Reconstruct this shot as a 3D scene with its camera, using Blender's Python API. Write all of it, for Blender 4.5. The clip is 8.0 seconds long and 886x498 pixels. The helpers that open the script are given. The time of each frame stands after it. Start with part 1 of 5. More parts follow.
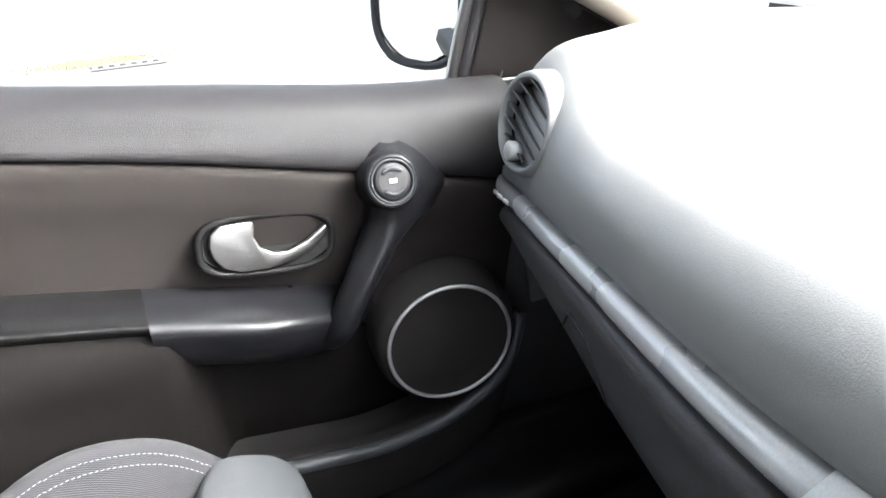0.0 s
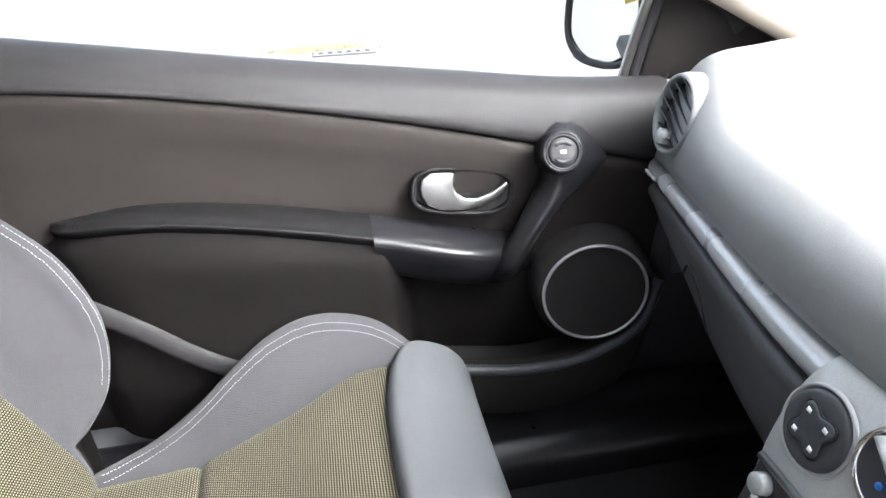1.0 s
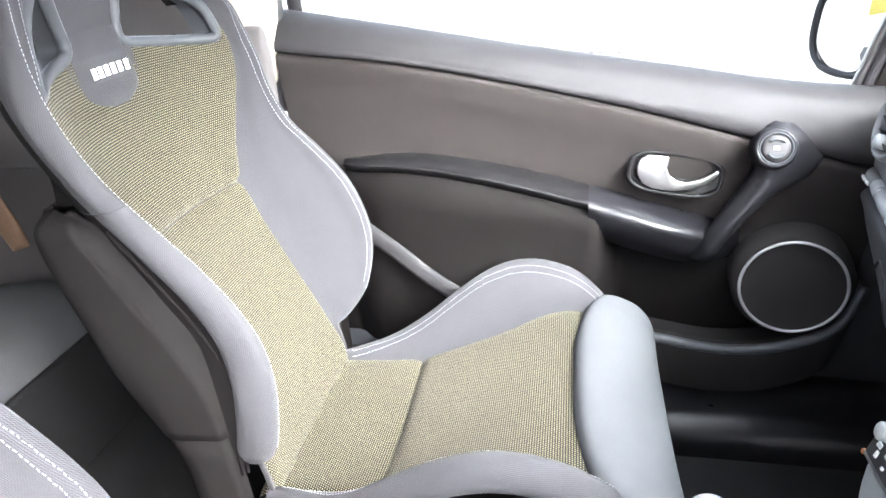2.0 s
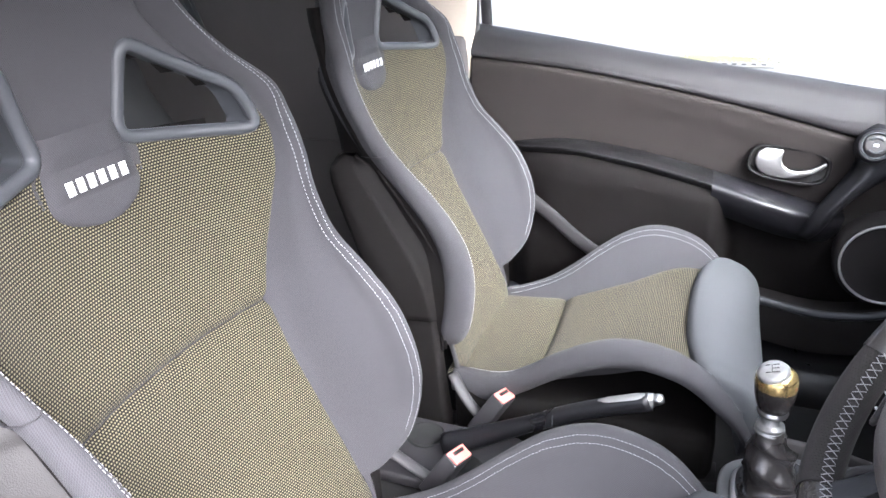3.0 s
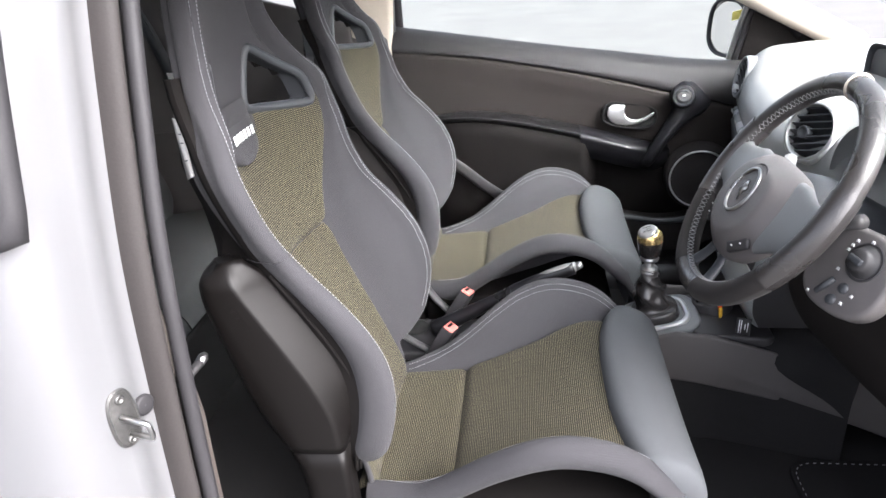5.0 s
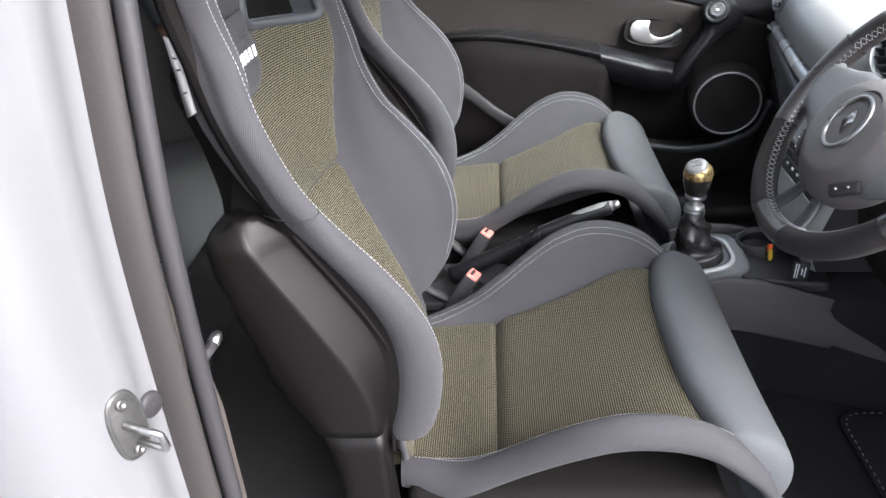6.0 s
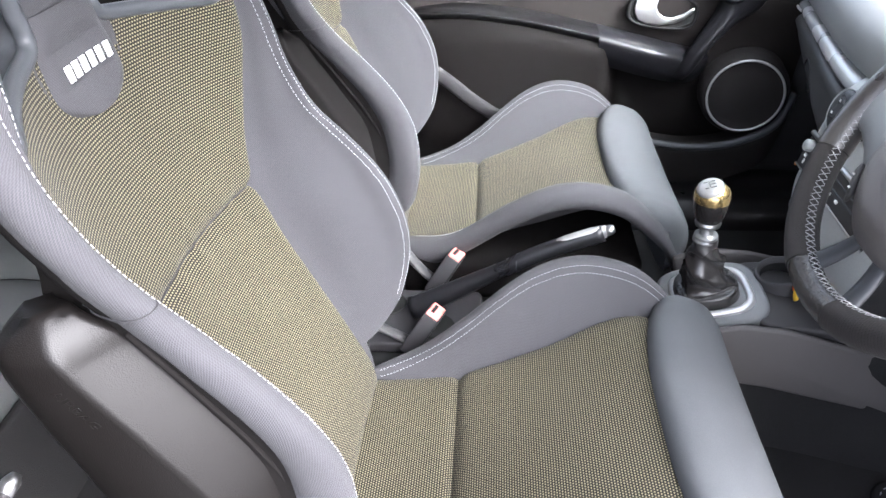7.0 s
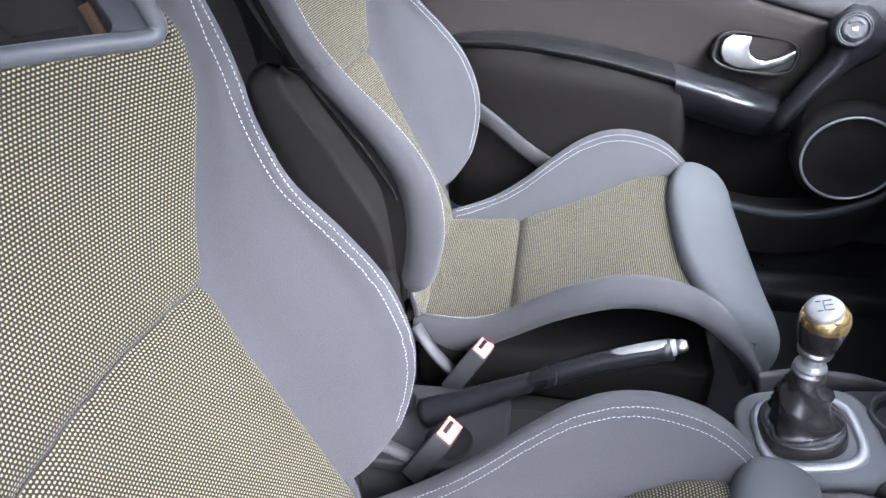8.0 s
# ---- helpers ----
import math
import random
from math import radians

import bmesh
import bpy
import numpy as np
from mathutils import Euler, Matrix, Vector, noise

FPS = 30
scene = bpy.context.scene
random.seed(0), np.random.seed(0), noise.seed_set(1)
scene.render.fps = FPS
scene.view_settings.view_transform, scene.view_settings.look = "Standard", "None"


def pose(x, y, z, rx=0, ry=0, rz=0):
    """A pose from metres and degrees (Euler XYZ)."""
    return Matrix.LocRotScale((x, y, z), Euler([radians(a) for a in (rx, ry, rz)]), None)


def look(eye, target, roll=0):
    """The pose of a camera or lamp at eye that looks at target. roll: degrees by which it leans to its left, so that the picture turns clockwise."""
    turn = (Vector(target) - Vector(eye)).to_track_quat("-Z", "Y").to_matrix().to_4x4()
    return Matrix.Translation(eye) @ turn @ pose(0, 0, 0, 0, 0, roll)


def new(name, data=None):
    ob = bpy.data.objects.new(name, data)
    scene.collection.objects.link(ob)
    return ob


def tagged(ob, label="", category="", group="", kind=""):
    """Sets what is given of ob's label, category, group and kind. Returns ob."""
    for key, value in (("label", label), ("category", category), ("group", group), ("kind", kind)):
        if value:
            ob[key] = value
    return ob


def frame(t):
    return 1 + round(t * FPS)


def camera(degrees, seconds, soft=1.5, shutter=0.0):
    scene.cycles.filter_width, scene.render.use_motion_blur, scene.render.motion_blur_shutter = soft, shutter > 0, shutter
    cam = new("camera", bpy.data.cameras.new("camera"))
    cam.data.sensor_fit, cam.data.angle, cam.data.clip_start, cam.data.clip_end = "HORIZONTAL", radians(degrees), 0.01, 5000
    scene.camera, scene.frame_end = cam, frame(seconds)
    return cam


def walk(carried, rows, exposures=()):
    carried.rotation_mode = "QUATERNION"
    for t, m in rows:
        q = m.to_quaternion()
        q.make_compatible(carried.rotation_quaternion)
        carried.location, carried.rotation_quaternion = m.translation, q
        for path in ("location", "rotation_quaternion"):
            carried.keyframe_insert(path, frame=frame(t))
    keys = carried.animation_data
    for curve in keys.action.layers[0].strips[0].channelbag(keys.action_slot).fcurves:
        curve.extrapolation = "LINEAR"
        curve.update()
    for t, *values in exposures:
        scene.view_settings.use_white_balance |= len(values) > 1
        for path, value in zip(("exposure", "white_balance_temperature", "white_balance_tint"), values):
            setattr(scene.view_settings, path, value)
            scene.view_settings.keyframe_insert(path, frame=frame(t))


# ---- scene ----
cam = camera(65.4, 8.0)
PATH = [
    (0, (0.339, -0.034, 1.149), (1.092, 1.578, 0.237), -2.8),
    (0.5, (0.306, -0.096, 1.171), (0.867, 1.597, 0.265), -2.7),
    (1, (0.265, -0.264, 1.192), (0.558, 1.502, 0.301), -2.7),
    (1.5, (0.275, -0.406, 1.232), (0.237, 1.39, 0.353), -2.5),
    (2, (0.272, -0.472, 1.210), (-0.067, 1.308, 0.343), -2.4),
    (2.2, (0.270, -0.527, 1.210), (-0.209, 1.231, 0.338), -2.2),
    (3.3, (0.317, -0.971, 1.300), (-0.368, 0.716, 0.471), -2.9),
    (3.5, (0.337, -1.046, 1.313), (-0.353, 0.640, 0.488), -3.1),
    (4, (0.318, -1.210, 1.376), (-0.311, 0.501, 0.553), -3.0),
    (4.5, (0.235, -1.296, 1.381), (-0.148, 0.485, 0.554), -3.5),
    (5, (0.153, -1.362, 1.338), (-0.086, 0.434, 0.492), -3.7),
    (5.2, (0.132, -1.356, 1.326), (-0.070, 0.431, 0.451), -3.6),
    (6.3, (0.015, -1.134, 1.299), (-0.130, 0.528, 0.196), -3.2),
    (6.5, (0.045, -1.090, 1.311), (-0.102, 0.558, 0.186), -2.9),
    (7, (0.086, -0.937, 1.261), (-0.070, 0.706, 0.132), -2.6),
    (7.5, (0.077, -0.765, 1.236), (-0.125, 0.881, 0.119), -2.4),
    (8, (0.088, -0.667, 1.231), (-0.196, 0.969, 0.115), -1.2),
]
EXPOSURE = [(0, 3.2, 6300, 11), (1.0, 3.1, 6200, 12), (1.5, 3.5, 6050, 12), (2.0, 3.9, 6050, 12), (2.6, 3.45, 6000, 14), (3.5, 2.85, 5950, 16), (4.0, 2.6, 6150, 14), (4.5, 2.5, 6250, 13),
            (5.0, 2.6, 6200, 13), (6.3, 2.5, 6100, 12), (6.5, 2.7, 6100, 12), (7.0, 3.3, 5950, 13), (7.5, 3.2, 5850, 13), (8, 3.2, 5600, 15)]
walk(cam, [(t, look(eye, target, roll)) for t, eye, target, roll in PATH], EXPOSURE)

# ---- light ----
world = bpy.data.worlds.new("sky")
scene.world = world
world.use_nodes = True
wn = world.node_tree.nodes
sky = wn.new("ShaderNodeTexSky")
sky.sky_type, sky.sun_disc, sky.sun_elevation, sky.sun_rotation = "NISHITA", False, radians(38), radians(126)
sky.air_density, sky.dust_density, sky.ozone_density = 0.6, 6.0, 0.3
wn["Background"].inputs["Strength"].default_value = 0.15
pale = wn.new("ShaderNodeHueSaturation")
pale.inputs["Saturation"].default_value = 0.4
world.node_tree.links.new(sky.outputs[0], pale.inputs["Color"])
world.node_tree.links.new(pale.outputs[0], wn["Background"].inputs["Color"])
sun_data = bpy.data.lights.new("sun", "SUN")
sun_data.energy, sun_data.angle, sun_data.color = 0.82, radians(50), (1.0, 0.98, 0.96)
sun = new("sun", sun_data)
sun.matrix_world = look((3.0, -3.0, 3.6), (0, 0, 0.6))

# ---- materials ----


def material(name, base, rough=0.6, metal=0.0, spread=0.12, grain=300.0, bump=0.15, spots=8.0, sheen=0.0, coat=0.0, gloss=0.3, patchy=0.08):
    """A surface with colour variation at two scales and a fine relief."""
    m = bpy.data.materials.new(name)
    m.use_nodes = True
    n, l = m.node_tree.nodes, m.node_tree.links
    b = n["Principled BSDF"]
    b.inputs["Roughness"].default_value, b.inputs["Metallic"].default_value = rough, metal
    b.inputs["Sheen Weight"].default_value, b.inputs["Coat Weight"].default_value = sheen, coat
    b.inputs["Specular IOR Level"].default_value = gloss
    co = n.new("ShaderNodeTexCoord")
    fine, wide = n.new("ShaderNodeTexNoise"), n.new("ShaderNodeTexNoise")
    fine.inputs["Scale"].default_value, wide.inputs["Scale"].default_value = grain, spots
    wide.inputs["Detail"].default_value = 4
    for t in (fine, wide):
        l.new(co.outputs["Object"], t.inputs["Vector"])
    mix = n.new("ShaderNodeMix")
    mix.data_type = "FLOAT"
    mix.inputs[0].default_value = 0.5
    l.new(fine.outputs[0], mix.inputs[2])
    l.new(wide.outputs[0], mix.inputs[3])
    ramp = n.new("ShaderNodeValToRGB")
    lo, hi = 1 - spread, 1 + spread
    ramp.color_ramp.elements[0].position, ramp.color_ramp.elements[1].position = 0.3, 0.7
    ramp.color_ramp.elements[0].color = (*[c * lo for c in base], 1)
    ramp.color_ramp.elements[1].color = (*[min(1, c * hi) for c in base], 1)
    l.new(mix.outputs[0], ramp.inputs[0])
    l.new(ramp.outputs[0], b.inputs["Base Color"])
    rr = n.new("ShaderNodeMapRange")
    rr.inputs[3].default_value, rr.inputs[4].default_value = max(0.02, rough - patchy), min(1, rough + patchy)
    l.new(wide.outputs[0], rr.inputs[0])
    l.new(rr.outputs[0], b.inputs["Roughness"])
    if bump:
        bp = n.new("ShaderNodeBump")
        bp.inputs["Strength"].default_value, bp.inputs["Distance"].default_value = bump, 0.001
        l.new(fine.outputs[0], bp.inputs["Height"])
        l.new(bp.outputs[0], b.inputs["Normal"])
    return m


def woven(name, ground, thread, pitch_u, pitch_v, dot, twill=False):
    """Cloth woven on the UV map, which is laid out in metres: light threads that surface as dots (or as a fine twill) on a dark ground."""
    m = material(name, ground, 0.85, bump=0, gloss=0.15)
    n, l = m.node_tree.nodes, m.node_tree.links
    b = n["Principled BSDF"]
    uv = n.new("ShaderNodeUVMap")
    sep = n.new("ShaderNodeSeparateXYZ")
    l.new(uv.outputs[0], sep.inputs[0])

    def calc(op, a, c=None, d=None):
        k = n.new("ShaderNodeMath")
        k.operation = op
        for i, v in enumerate((a, c, d)):
            if v is None:
                continue
            if isinstance(v, (int, float)):
                k.inputs[i].default_value = v
            else:
                l.new(v, k.inputs[i])
        return k.outputs[0]

    v = calc("DIVIDE", sep.outputs[1], pitch_v)
    row = calc("FLOOR", v)
    shift = calc("MULTIPLY", calc("MODULO", row, 2.0), 0.5)
    u = calc("ADD", calc("DIVIDE", sep.outputs[0], pitch_u), shift)
    fu, fv = calc("SUBTRACT", calc("FRACT", u), 0.5), calc("SUBTRACT", calc("FRACT", v), 0.5)
    if twill:
        wave = calc("SINE", calc("MULTIPLY", calc("ADD", u, v), 6.2832))
        mask = calc("MULTIPLY_ADD", wave, 0.5, 0.5)
    else:
        r = calc("SQRT", calc("ADD", calc("MULTIPLY", fu, fu), calc("MULTIPLY", calc("MULTIPLY", fv, fv), 1.3)))
        k = n.new("ShaderNodeMapRange")
        k.inputs[1].default_value, k.inputs[2].default_value = dot + 0.10, dot - 0.10
        l.new(r, k.inputs[0])
        mask = k.outputs[0]
    old = b.inputs["Base Color"].links[0].from_socket
    mx = n.new("ShaderNodeMix")
    mx.data_type = "RGBA"
    l.new(mask, mx.inputs[0])
    l.new(old, mx.inputs[6])
    mx.inputs[7].default_value = (*thread, 1)
    l.new(mx.outputs[2], b.inputs["Base Color"])
    bp = n.new("ShaderNodeBump")
    bp.inputs["Strength"].default_value, bp.inputs["Distance"].default_value = 0.5, 0.0006
    l.new(mask, bp.inputs["Height"])
    l.new(bp.outputs[0], b.inputs["Normal"])
    b.inputs["Sheen Weight"].default_value = 0.04
    return m


def glass(name, tint=(0.9, 0.95, 0.93)):
    m = bpy.data.materials.new(name)
    m.use_nodes = True
    b = m.node_tree.nodes["Principled BSDF"]
    b.inputs["Base Color"].default_value = (*tint, 1)
    b.inputs["Transmission Weight"].default_value, b.inputs["Roughness"].default_value, b.inputs["IOR"].default_value = 1, 0.02, 1.05
    return m


CLOTH = woven("grey_cloth", (0.0318, 0.0311, 0.0338), (0.0500, 0.0490, 0.0535), 0.0022, 0.0022, 0.3, twill=True)
DOTS = woven("dotted_cloth", (0.0115, 0.0096, 0.0078), (0.168, 0.153, 0.100), 0.0038, 0.0034, 0.30)
VINYL = material("grey_leatherette", (0.076, 0.080, 0.085), 0.85, grain=900, bump=0.3, gloss=0.12)
THREAD = material("white_thread", (0.29, 0.29, 0.31), 0.7, grain=600)
RUBBER = material("dark_rubber", (0.022, 0.021, 0.023), 0.6, grain=400)
BLACK = material("black_plastic", (0.039, 0.0377, 0.039), 0.45, grain=700, bump=0.3)
BEZEL = material("grey_plastic", (0.045, 0.048, 0.053), 0.4, grain=800)
# dash skin paler than its charcoal plastic: the windscreen's light is in the colour
DASH = material("sky_lit_dash_skin", (0.195, 0.199, 0.198), 0.44, grain=900, bump=0.2, gloss=0.4, patchy=0.015)
DOORUP = material("door_top_skin", (0.021, 0.020, 0.0212), 0.52, grain=800, bump=0.4, gloss=0.18)
DOORCLOTH = material("door_cloth", (0.0195, 0.0165, 0.0155), 0.85, grain=1200, bump=0.5, gloss=0.15)
# same black plastic as DOORRISE, its colour lifted for the shaded front recess
DOORLOW = material("lifted_door_plastic", (0.026, 0.0236, 0.0236), 0.6, grain=900, bump=0.4, gloss=0.06)
SILVER = material("silver_paint", (0.46, 0.465, 0.465), 0.4, metal=0.6, grain=500, bump=0.03)
STRIP = material("grey_strip_paint", (0.40, 0.41, 0.415), 0.28, metal=0.3, grain=500, bump=0.03, gloss=0.6)
KNOBBLACK = material("glossy_black_knob", (0.018, 0.016, 0.016), 0.22, grain=300, bump=0.02, gloss=0.6)
SATIN = material("satin_chrome", (0.42, 0.42, 0.415), 0.3, metal=1.0, grain=400, bump=0.02)
CHROME = material("chrome", (0.8, 0.8, 0.8), 0.1, metal=1.0, grain=300, bump=0.0)
LEATHER = material("black_leather", (0.030, 0.0275, 0.027), 0.28, grain=500, bump=0.4, gloss=0.75)
CARPET = material("black_carpet", (0.021, 0.0206, 0.021), 0.95, grain=500, bump=1.0, gloss=0.1)
CONSOLE = material("console_plastic", (0.080, 0.074, 0.073), 0.55, grain=900, bump=0.4, gloss=0.3)
GRIPCAP = material("grip_cap_metal", (0.25, 0.25, 0.25), 0.35, metal=0.6, grain=300, bump=0.02)
PLINTH = material("light_grey_plastic", (0.165, 0.170, 0.176), 0.42, grain=800, bump=0.1)
REARCLOTH = material("rear_cloth", (0.092, 0.095, 0.097), 0.85, grain=800, bump=0.4, gloss=0.15)
PAINT = material("silver_white_paint", (0.142, 0.143, 0.148), 0.3, metal=0.2, grain=200, bump=0.0, spread=0.008, spots=0.6, coat=0.4)
LINING = material("beige_lining", (0.50, 0.44, 0.37), 0.9, grain=900, bump=0.3)
RED = material("red_plastic", (0.80, 0.20, 0.17), 0.4, grain=500)
WHITE = material("white_print", (0.75, 0.75, 0.75), 0.6, grain=500)
GLASS = glass("window_glass")
ROAD = material("asphalt", (0.135, 0.134, 0.13), 0.9, grain=90, bump=0.6, spots=1.2, spread=0.22)
GRIP = material("slate_plastic", (0.0078, 0.0078, 0.0092), 0.30, grain=800, bump=0.15, gloss=0.34)
RINGM = material("brushed_ring", (0.50, 0.50, 0.50), 0.42, metal=0.6, grain=300, bump=0.02)
# darker copy of the dash skin, for the glovebox under it
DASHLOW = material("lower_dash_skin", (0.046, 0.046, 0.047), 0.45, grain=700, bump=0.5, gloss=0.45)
HUBSKIN = material("airbag_skin", (0.105, 0.097, 0.096), 0.42, grain=800, bump=0.4, gloss=0.5)
FASCIA = material("fascia_paint", (0.345, 0.358, 0.354), 0.32, metal=0.15, grain=500, bump=0.03, gloss=0.5, patchy=0.02)
ARMPAD = material("armrest_skin", (0.0062, 0.0060, 0.0064), 0.45, grain=700, bump=0.5, gloss=0.16)
# same black plastic as DOORLOW, its colour dimmed against light from the open door
DOORRISE = material("dimmed_door_plastic", (0.0074, 0.0064, 0.0062), 0.7, grain=900, bump=0.4, gloss=0.05)
# near-black for the insides of recesses: their shade is put into the colour
DARK = material("recess_shade_black", (0.01, 0.01, 0.01), 0.9, grain=50)

# ---- shape helpers ----


def curve_through(pts, n):
    """n points on a smooth curve through pts."""
    p = np.array(pts, float)
    d = np.r_[0, np.cumsum(np.linalg.norm(np.diff(p, axis=0), axis=1))]
    t = np.linspace(0, d[-1], n)
    m = np.gradient(p, d, axis=0) if len(p) > 2 else np.repeat([(p[-1] - p[0]) / d[-1]], len(p), 0)
    i = np.clip(np.searchsorted(d, t, side="right") - 1, 0, len(p) - 2)
    h = (d[i + 1] - d[i])[:, None]
    s = ((t - d[i]) / (d[i + 1] - d[i]))[:, None]
    return (2 * s**3 - 3 * s**2 + 1) * p[i] + (s**3 - 2 * s**2 + s) * h * m[i] + (3 * s**2 - 2 * s**3) * p[i + 1] + (s**3 - s**2) * h * m[i + 1]


def table(keys):
    """A smooth function of the first column, giving the other columns."""
    k = np.array(keys, float)
    x, y = k[:, 0], k[:, 1:]
    m = np.gradient(y, x, axis=0)

    def f(v):
        v = min(max(v, x[0]), x[-1])
        i = min(max(np.searchsorted(x, v, side="right") - 1, 0), len(x) - 2)
        h = x[i + 1] - x[i]
        s = (v - x[i]) / h
        return (2 * s**3 - 3 * s**2 + 1) * y[i] + (s**3 - 2 * s**2 + s) * h * m[i] + (3 * s**2 - 2 * s**3) * y[i + 1] + (s**3 - s**2) * h * m[i + 1]

    return f


def thing(name, at, label, category, group="", kind=""):
    ob = new(name)
    ob.location = at
    ob.empty_display_size = 0.05
    return tagged(ob, label, category, group, kind)


def part(name, bm, mat, parent, label="", smooth=True):
    """Links a bmesh, whose places are in the world, as one mesh under a thing or a part."""
    me = bpy.data.meshes.new(name)
    bmesh.ops.recalc_face_normals(bm, faces=bm.faces)
    for f in bm.faces:
        f.smooth = smooth
    bm.to_mesh(me)
    bm.free()
    me.materials.append(mat)
    ob = new(name, me)
    if parent is not None:
        ob.parent = parent
        if parent.type == "EMPTY":
            ob.matrix_parent_inverse = Matrix.Translation(-parent.location)
    return tagged(ob, label) if label else ob


def soften(ob, width, segments=2, angle=35):
    b = ob.modifiers.new("bevel", "BEVEL")
    b.width, b.segments, b.limit_method, b.angle_limit = width, segments, "ANGLE", radians(angle)
    return ob


def sheet(rows, bm=None, closed=False, uv=True, skip=None):
    """A skin over rows of points; UV in metres along rows and columns."""
    bm = bm or bmesh.new()
    r = np.array(rows, float)
    vs = [[bm.verts.new(p) for p in row] for row in r]
    lay = bm.loops.layers.uv.verify() if uv else None
    du = np.c_[np.zeros(len(r)), np.cumsum(np.linalg.norm(np.diff(r, axis=1), axis=2), axis=1)]
    du -= du[:, du.shape[1] // 2][:, None]
    mid = r.shape[1] // 2
    dv = np.r_[0, np.cumsum(np.linalg.norm(np.diff(r[:, mid], axis=0), axis=1))]
    nc = r.shape[1]
    for i in range(len(r) - 1):
        for j in range(nc if closed else nc - 1):
            k = (j + 1) % nc
            if skip and skip((r[i, j] + r[i + 1, k]) / 2):
                continue
            f = bm.faces.new((vs[i][j], vs[i][k], vs[i + 1][k], vs[i + 1][j]))
            if uv:
                for lp, (a, b) in zip(f.loops, ((i, j), (i, k), (i + 1, k), (i + 1, j))):
                    lp[lay].uv = (du[a, b], dv[a])
    return bm


def tube(pts, radius, n=10, bm=None, caps=True, closed=False, flat=1.0, up=(0, 0, 1)):
    """A round bar along pts; radius a number or one for each point; flat squeezes it across."""
    bm = bm or bmesh.new()
    p = np.array(pts, float)
    rad = np.broadcast_to(np.array(radius, float), len(p))
    tan = np.gradient(p, axis=0) if not closed else np.roll(p, -1, 0) - np.roll(p, 1, 0)
    tan /= np.linalg.norm(tan, axis=1)[:, None] + 1e-9
    rings, a = [], None
    for i in range(len(p)):
        ref = np.array(up, float) if a is None else a
        a = ref - tan[i] * (ref @ tan[i])
        if np.linalg.norm(a) < 1e-4:
            a = np.cross(tan[i], (1, 0.2, 0))
        a /= np.linalg.norm(a)
        b = np.cross(tan[i], a)
        rings.append([bm.verts.new(p[i] + rad[i] * (math.cos(q) * a * flat + math.sin(q) * b)) for q in np.linspace(0, 2 * math.pi, n, endpoint=False)])
    m = len(rings)
    for i in range(m if closed else m - 1):
        for j in range(n):
            bm.faces.new((rings[i][j], rings[i][(j + 1) % n], rings[(i + 1) % m][(j + 1) % n], rings[(i + 1) % m][j]))
    if caps and not closed:
        bm.faces.new(rings[0][::-1])
        bm.faces.new(rings[-1])
    return bm


def block(lo, hi, bm=None, m=None):
    """A box between two corners, turned by m about the world's origin."""
    bm = bm or bmesh.new()
    v = [bm.verts.new((x, y, z)) for x in (lo[0], hi[0]) for y in (lo[1], hi[1]) for z in (lo[2], hi[2])]
    for f in ((0, 1, 3, 2), (4, 6, 7, 5), (0, 4, 5, 1), (2, 3, 7, 6), (0, 2, 6, 4), (1, 5, 7, 3)):
        bm.faces.new([v[i] for i in f])
    if m is not None:
        bmesh.ops.transform(bm, matrix=m, verts=v)
    return bm


def slab(outline, way, bm=None):
    """A plate: an outline of points in space, thickened by the vector way."""
    bm = bm or bmesh.new()
    a = [bm.verts.new(p) for p in outline]
    b = [bm.verts.new(np.array(p) + way) for p in outline]
    bm.faces.new(a)
    bm.faces.new(b[::-1])
    for i in range(len(a)):
        k = (i + 1) % len(a)
        bm.faces.new((a[i], b[i], b[k], a[k]))
    return bm


def frame_of(normal, up=(0, 0, 1)):
    """Axes of a face: right, up, out."""
    n = Vector(normal).normalized()
    r = Vector(up).cross(n).normalized()
    return np.array(r), np.array(n.cross(r)), np.array(n)


def oval(centre, axes, a, b, n=48, power=2.0, lift=0.0):
    """A closed ring of points (an ellipse, or squarer with a higher power) on a face."""
    r, u, o = axes
    out = []
    for q in np.linspace(0, 2 * math.pi, n, endpoint=False):
        c, s = math.cos(q), math.sin(q)
        out.append(np.array(centre) + a * math.copysign(abs(c) ** (2 / power), c) * r + b * math.copysign(abs(s) ** (2 / power), s) * u + lift * o)
    return out


def turned(centre, axes, profile, n=40, squash=1.0, bm=None):
    """A round body about the face's out axis: profile rows of (radius, height)."""
    r, u, o = axes
    rows = [[np.array(centre) + rad * (math.cos(q) * r + math.sin(q) * u * squash) + h * o for q in np.linspace(0, 2 * math.pi, n, endpoint=False)] for rad, h in profile]
    bm = sheet(rows, bm, closed=True, uv=False)
    return bm

# ---- ground outside ----
FLOOR = 0.27
bm = bmesh.new()
xs = np.r_[-400, -60, np.linspace(-12, 14, 27), 60, 400]
ys = np.r_[-400, -60, np.linspace(-12, 20, 33), 60, 400]
sheet([[(x, y, 0.012 * noise.noise((x * 0.3, y * 0.3, 0)) if abs(x) < 15 and abs(y) < 21 else 0) for x in xs] for y in ys], bm)
tagged(part("road", bm, ROAD, None), "pale worn grey asphalt road beside the car", "road", kind="structure")


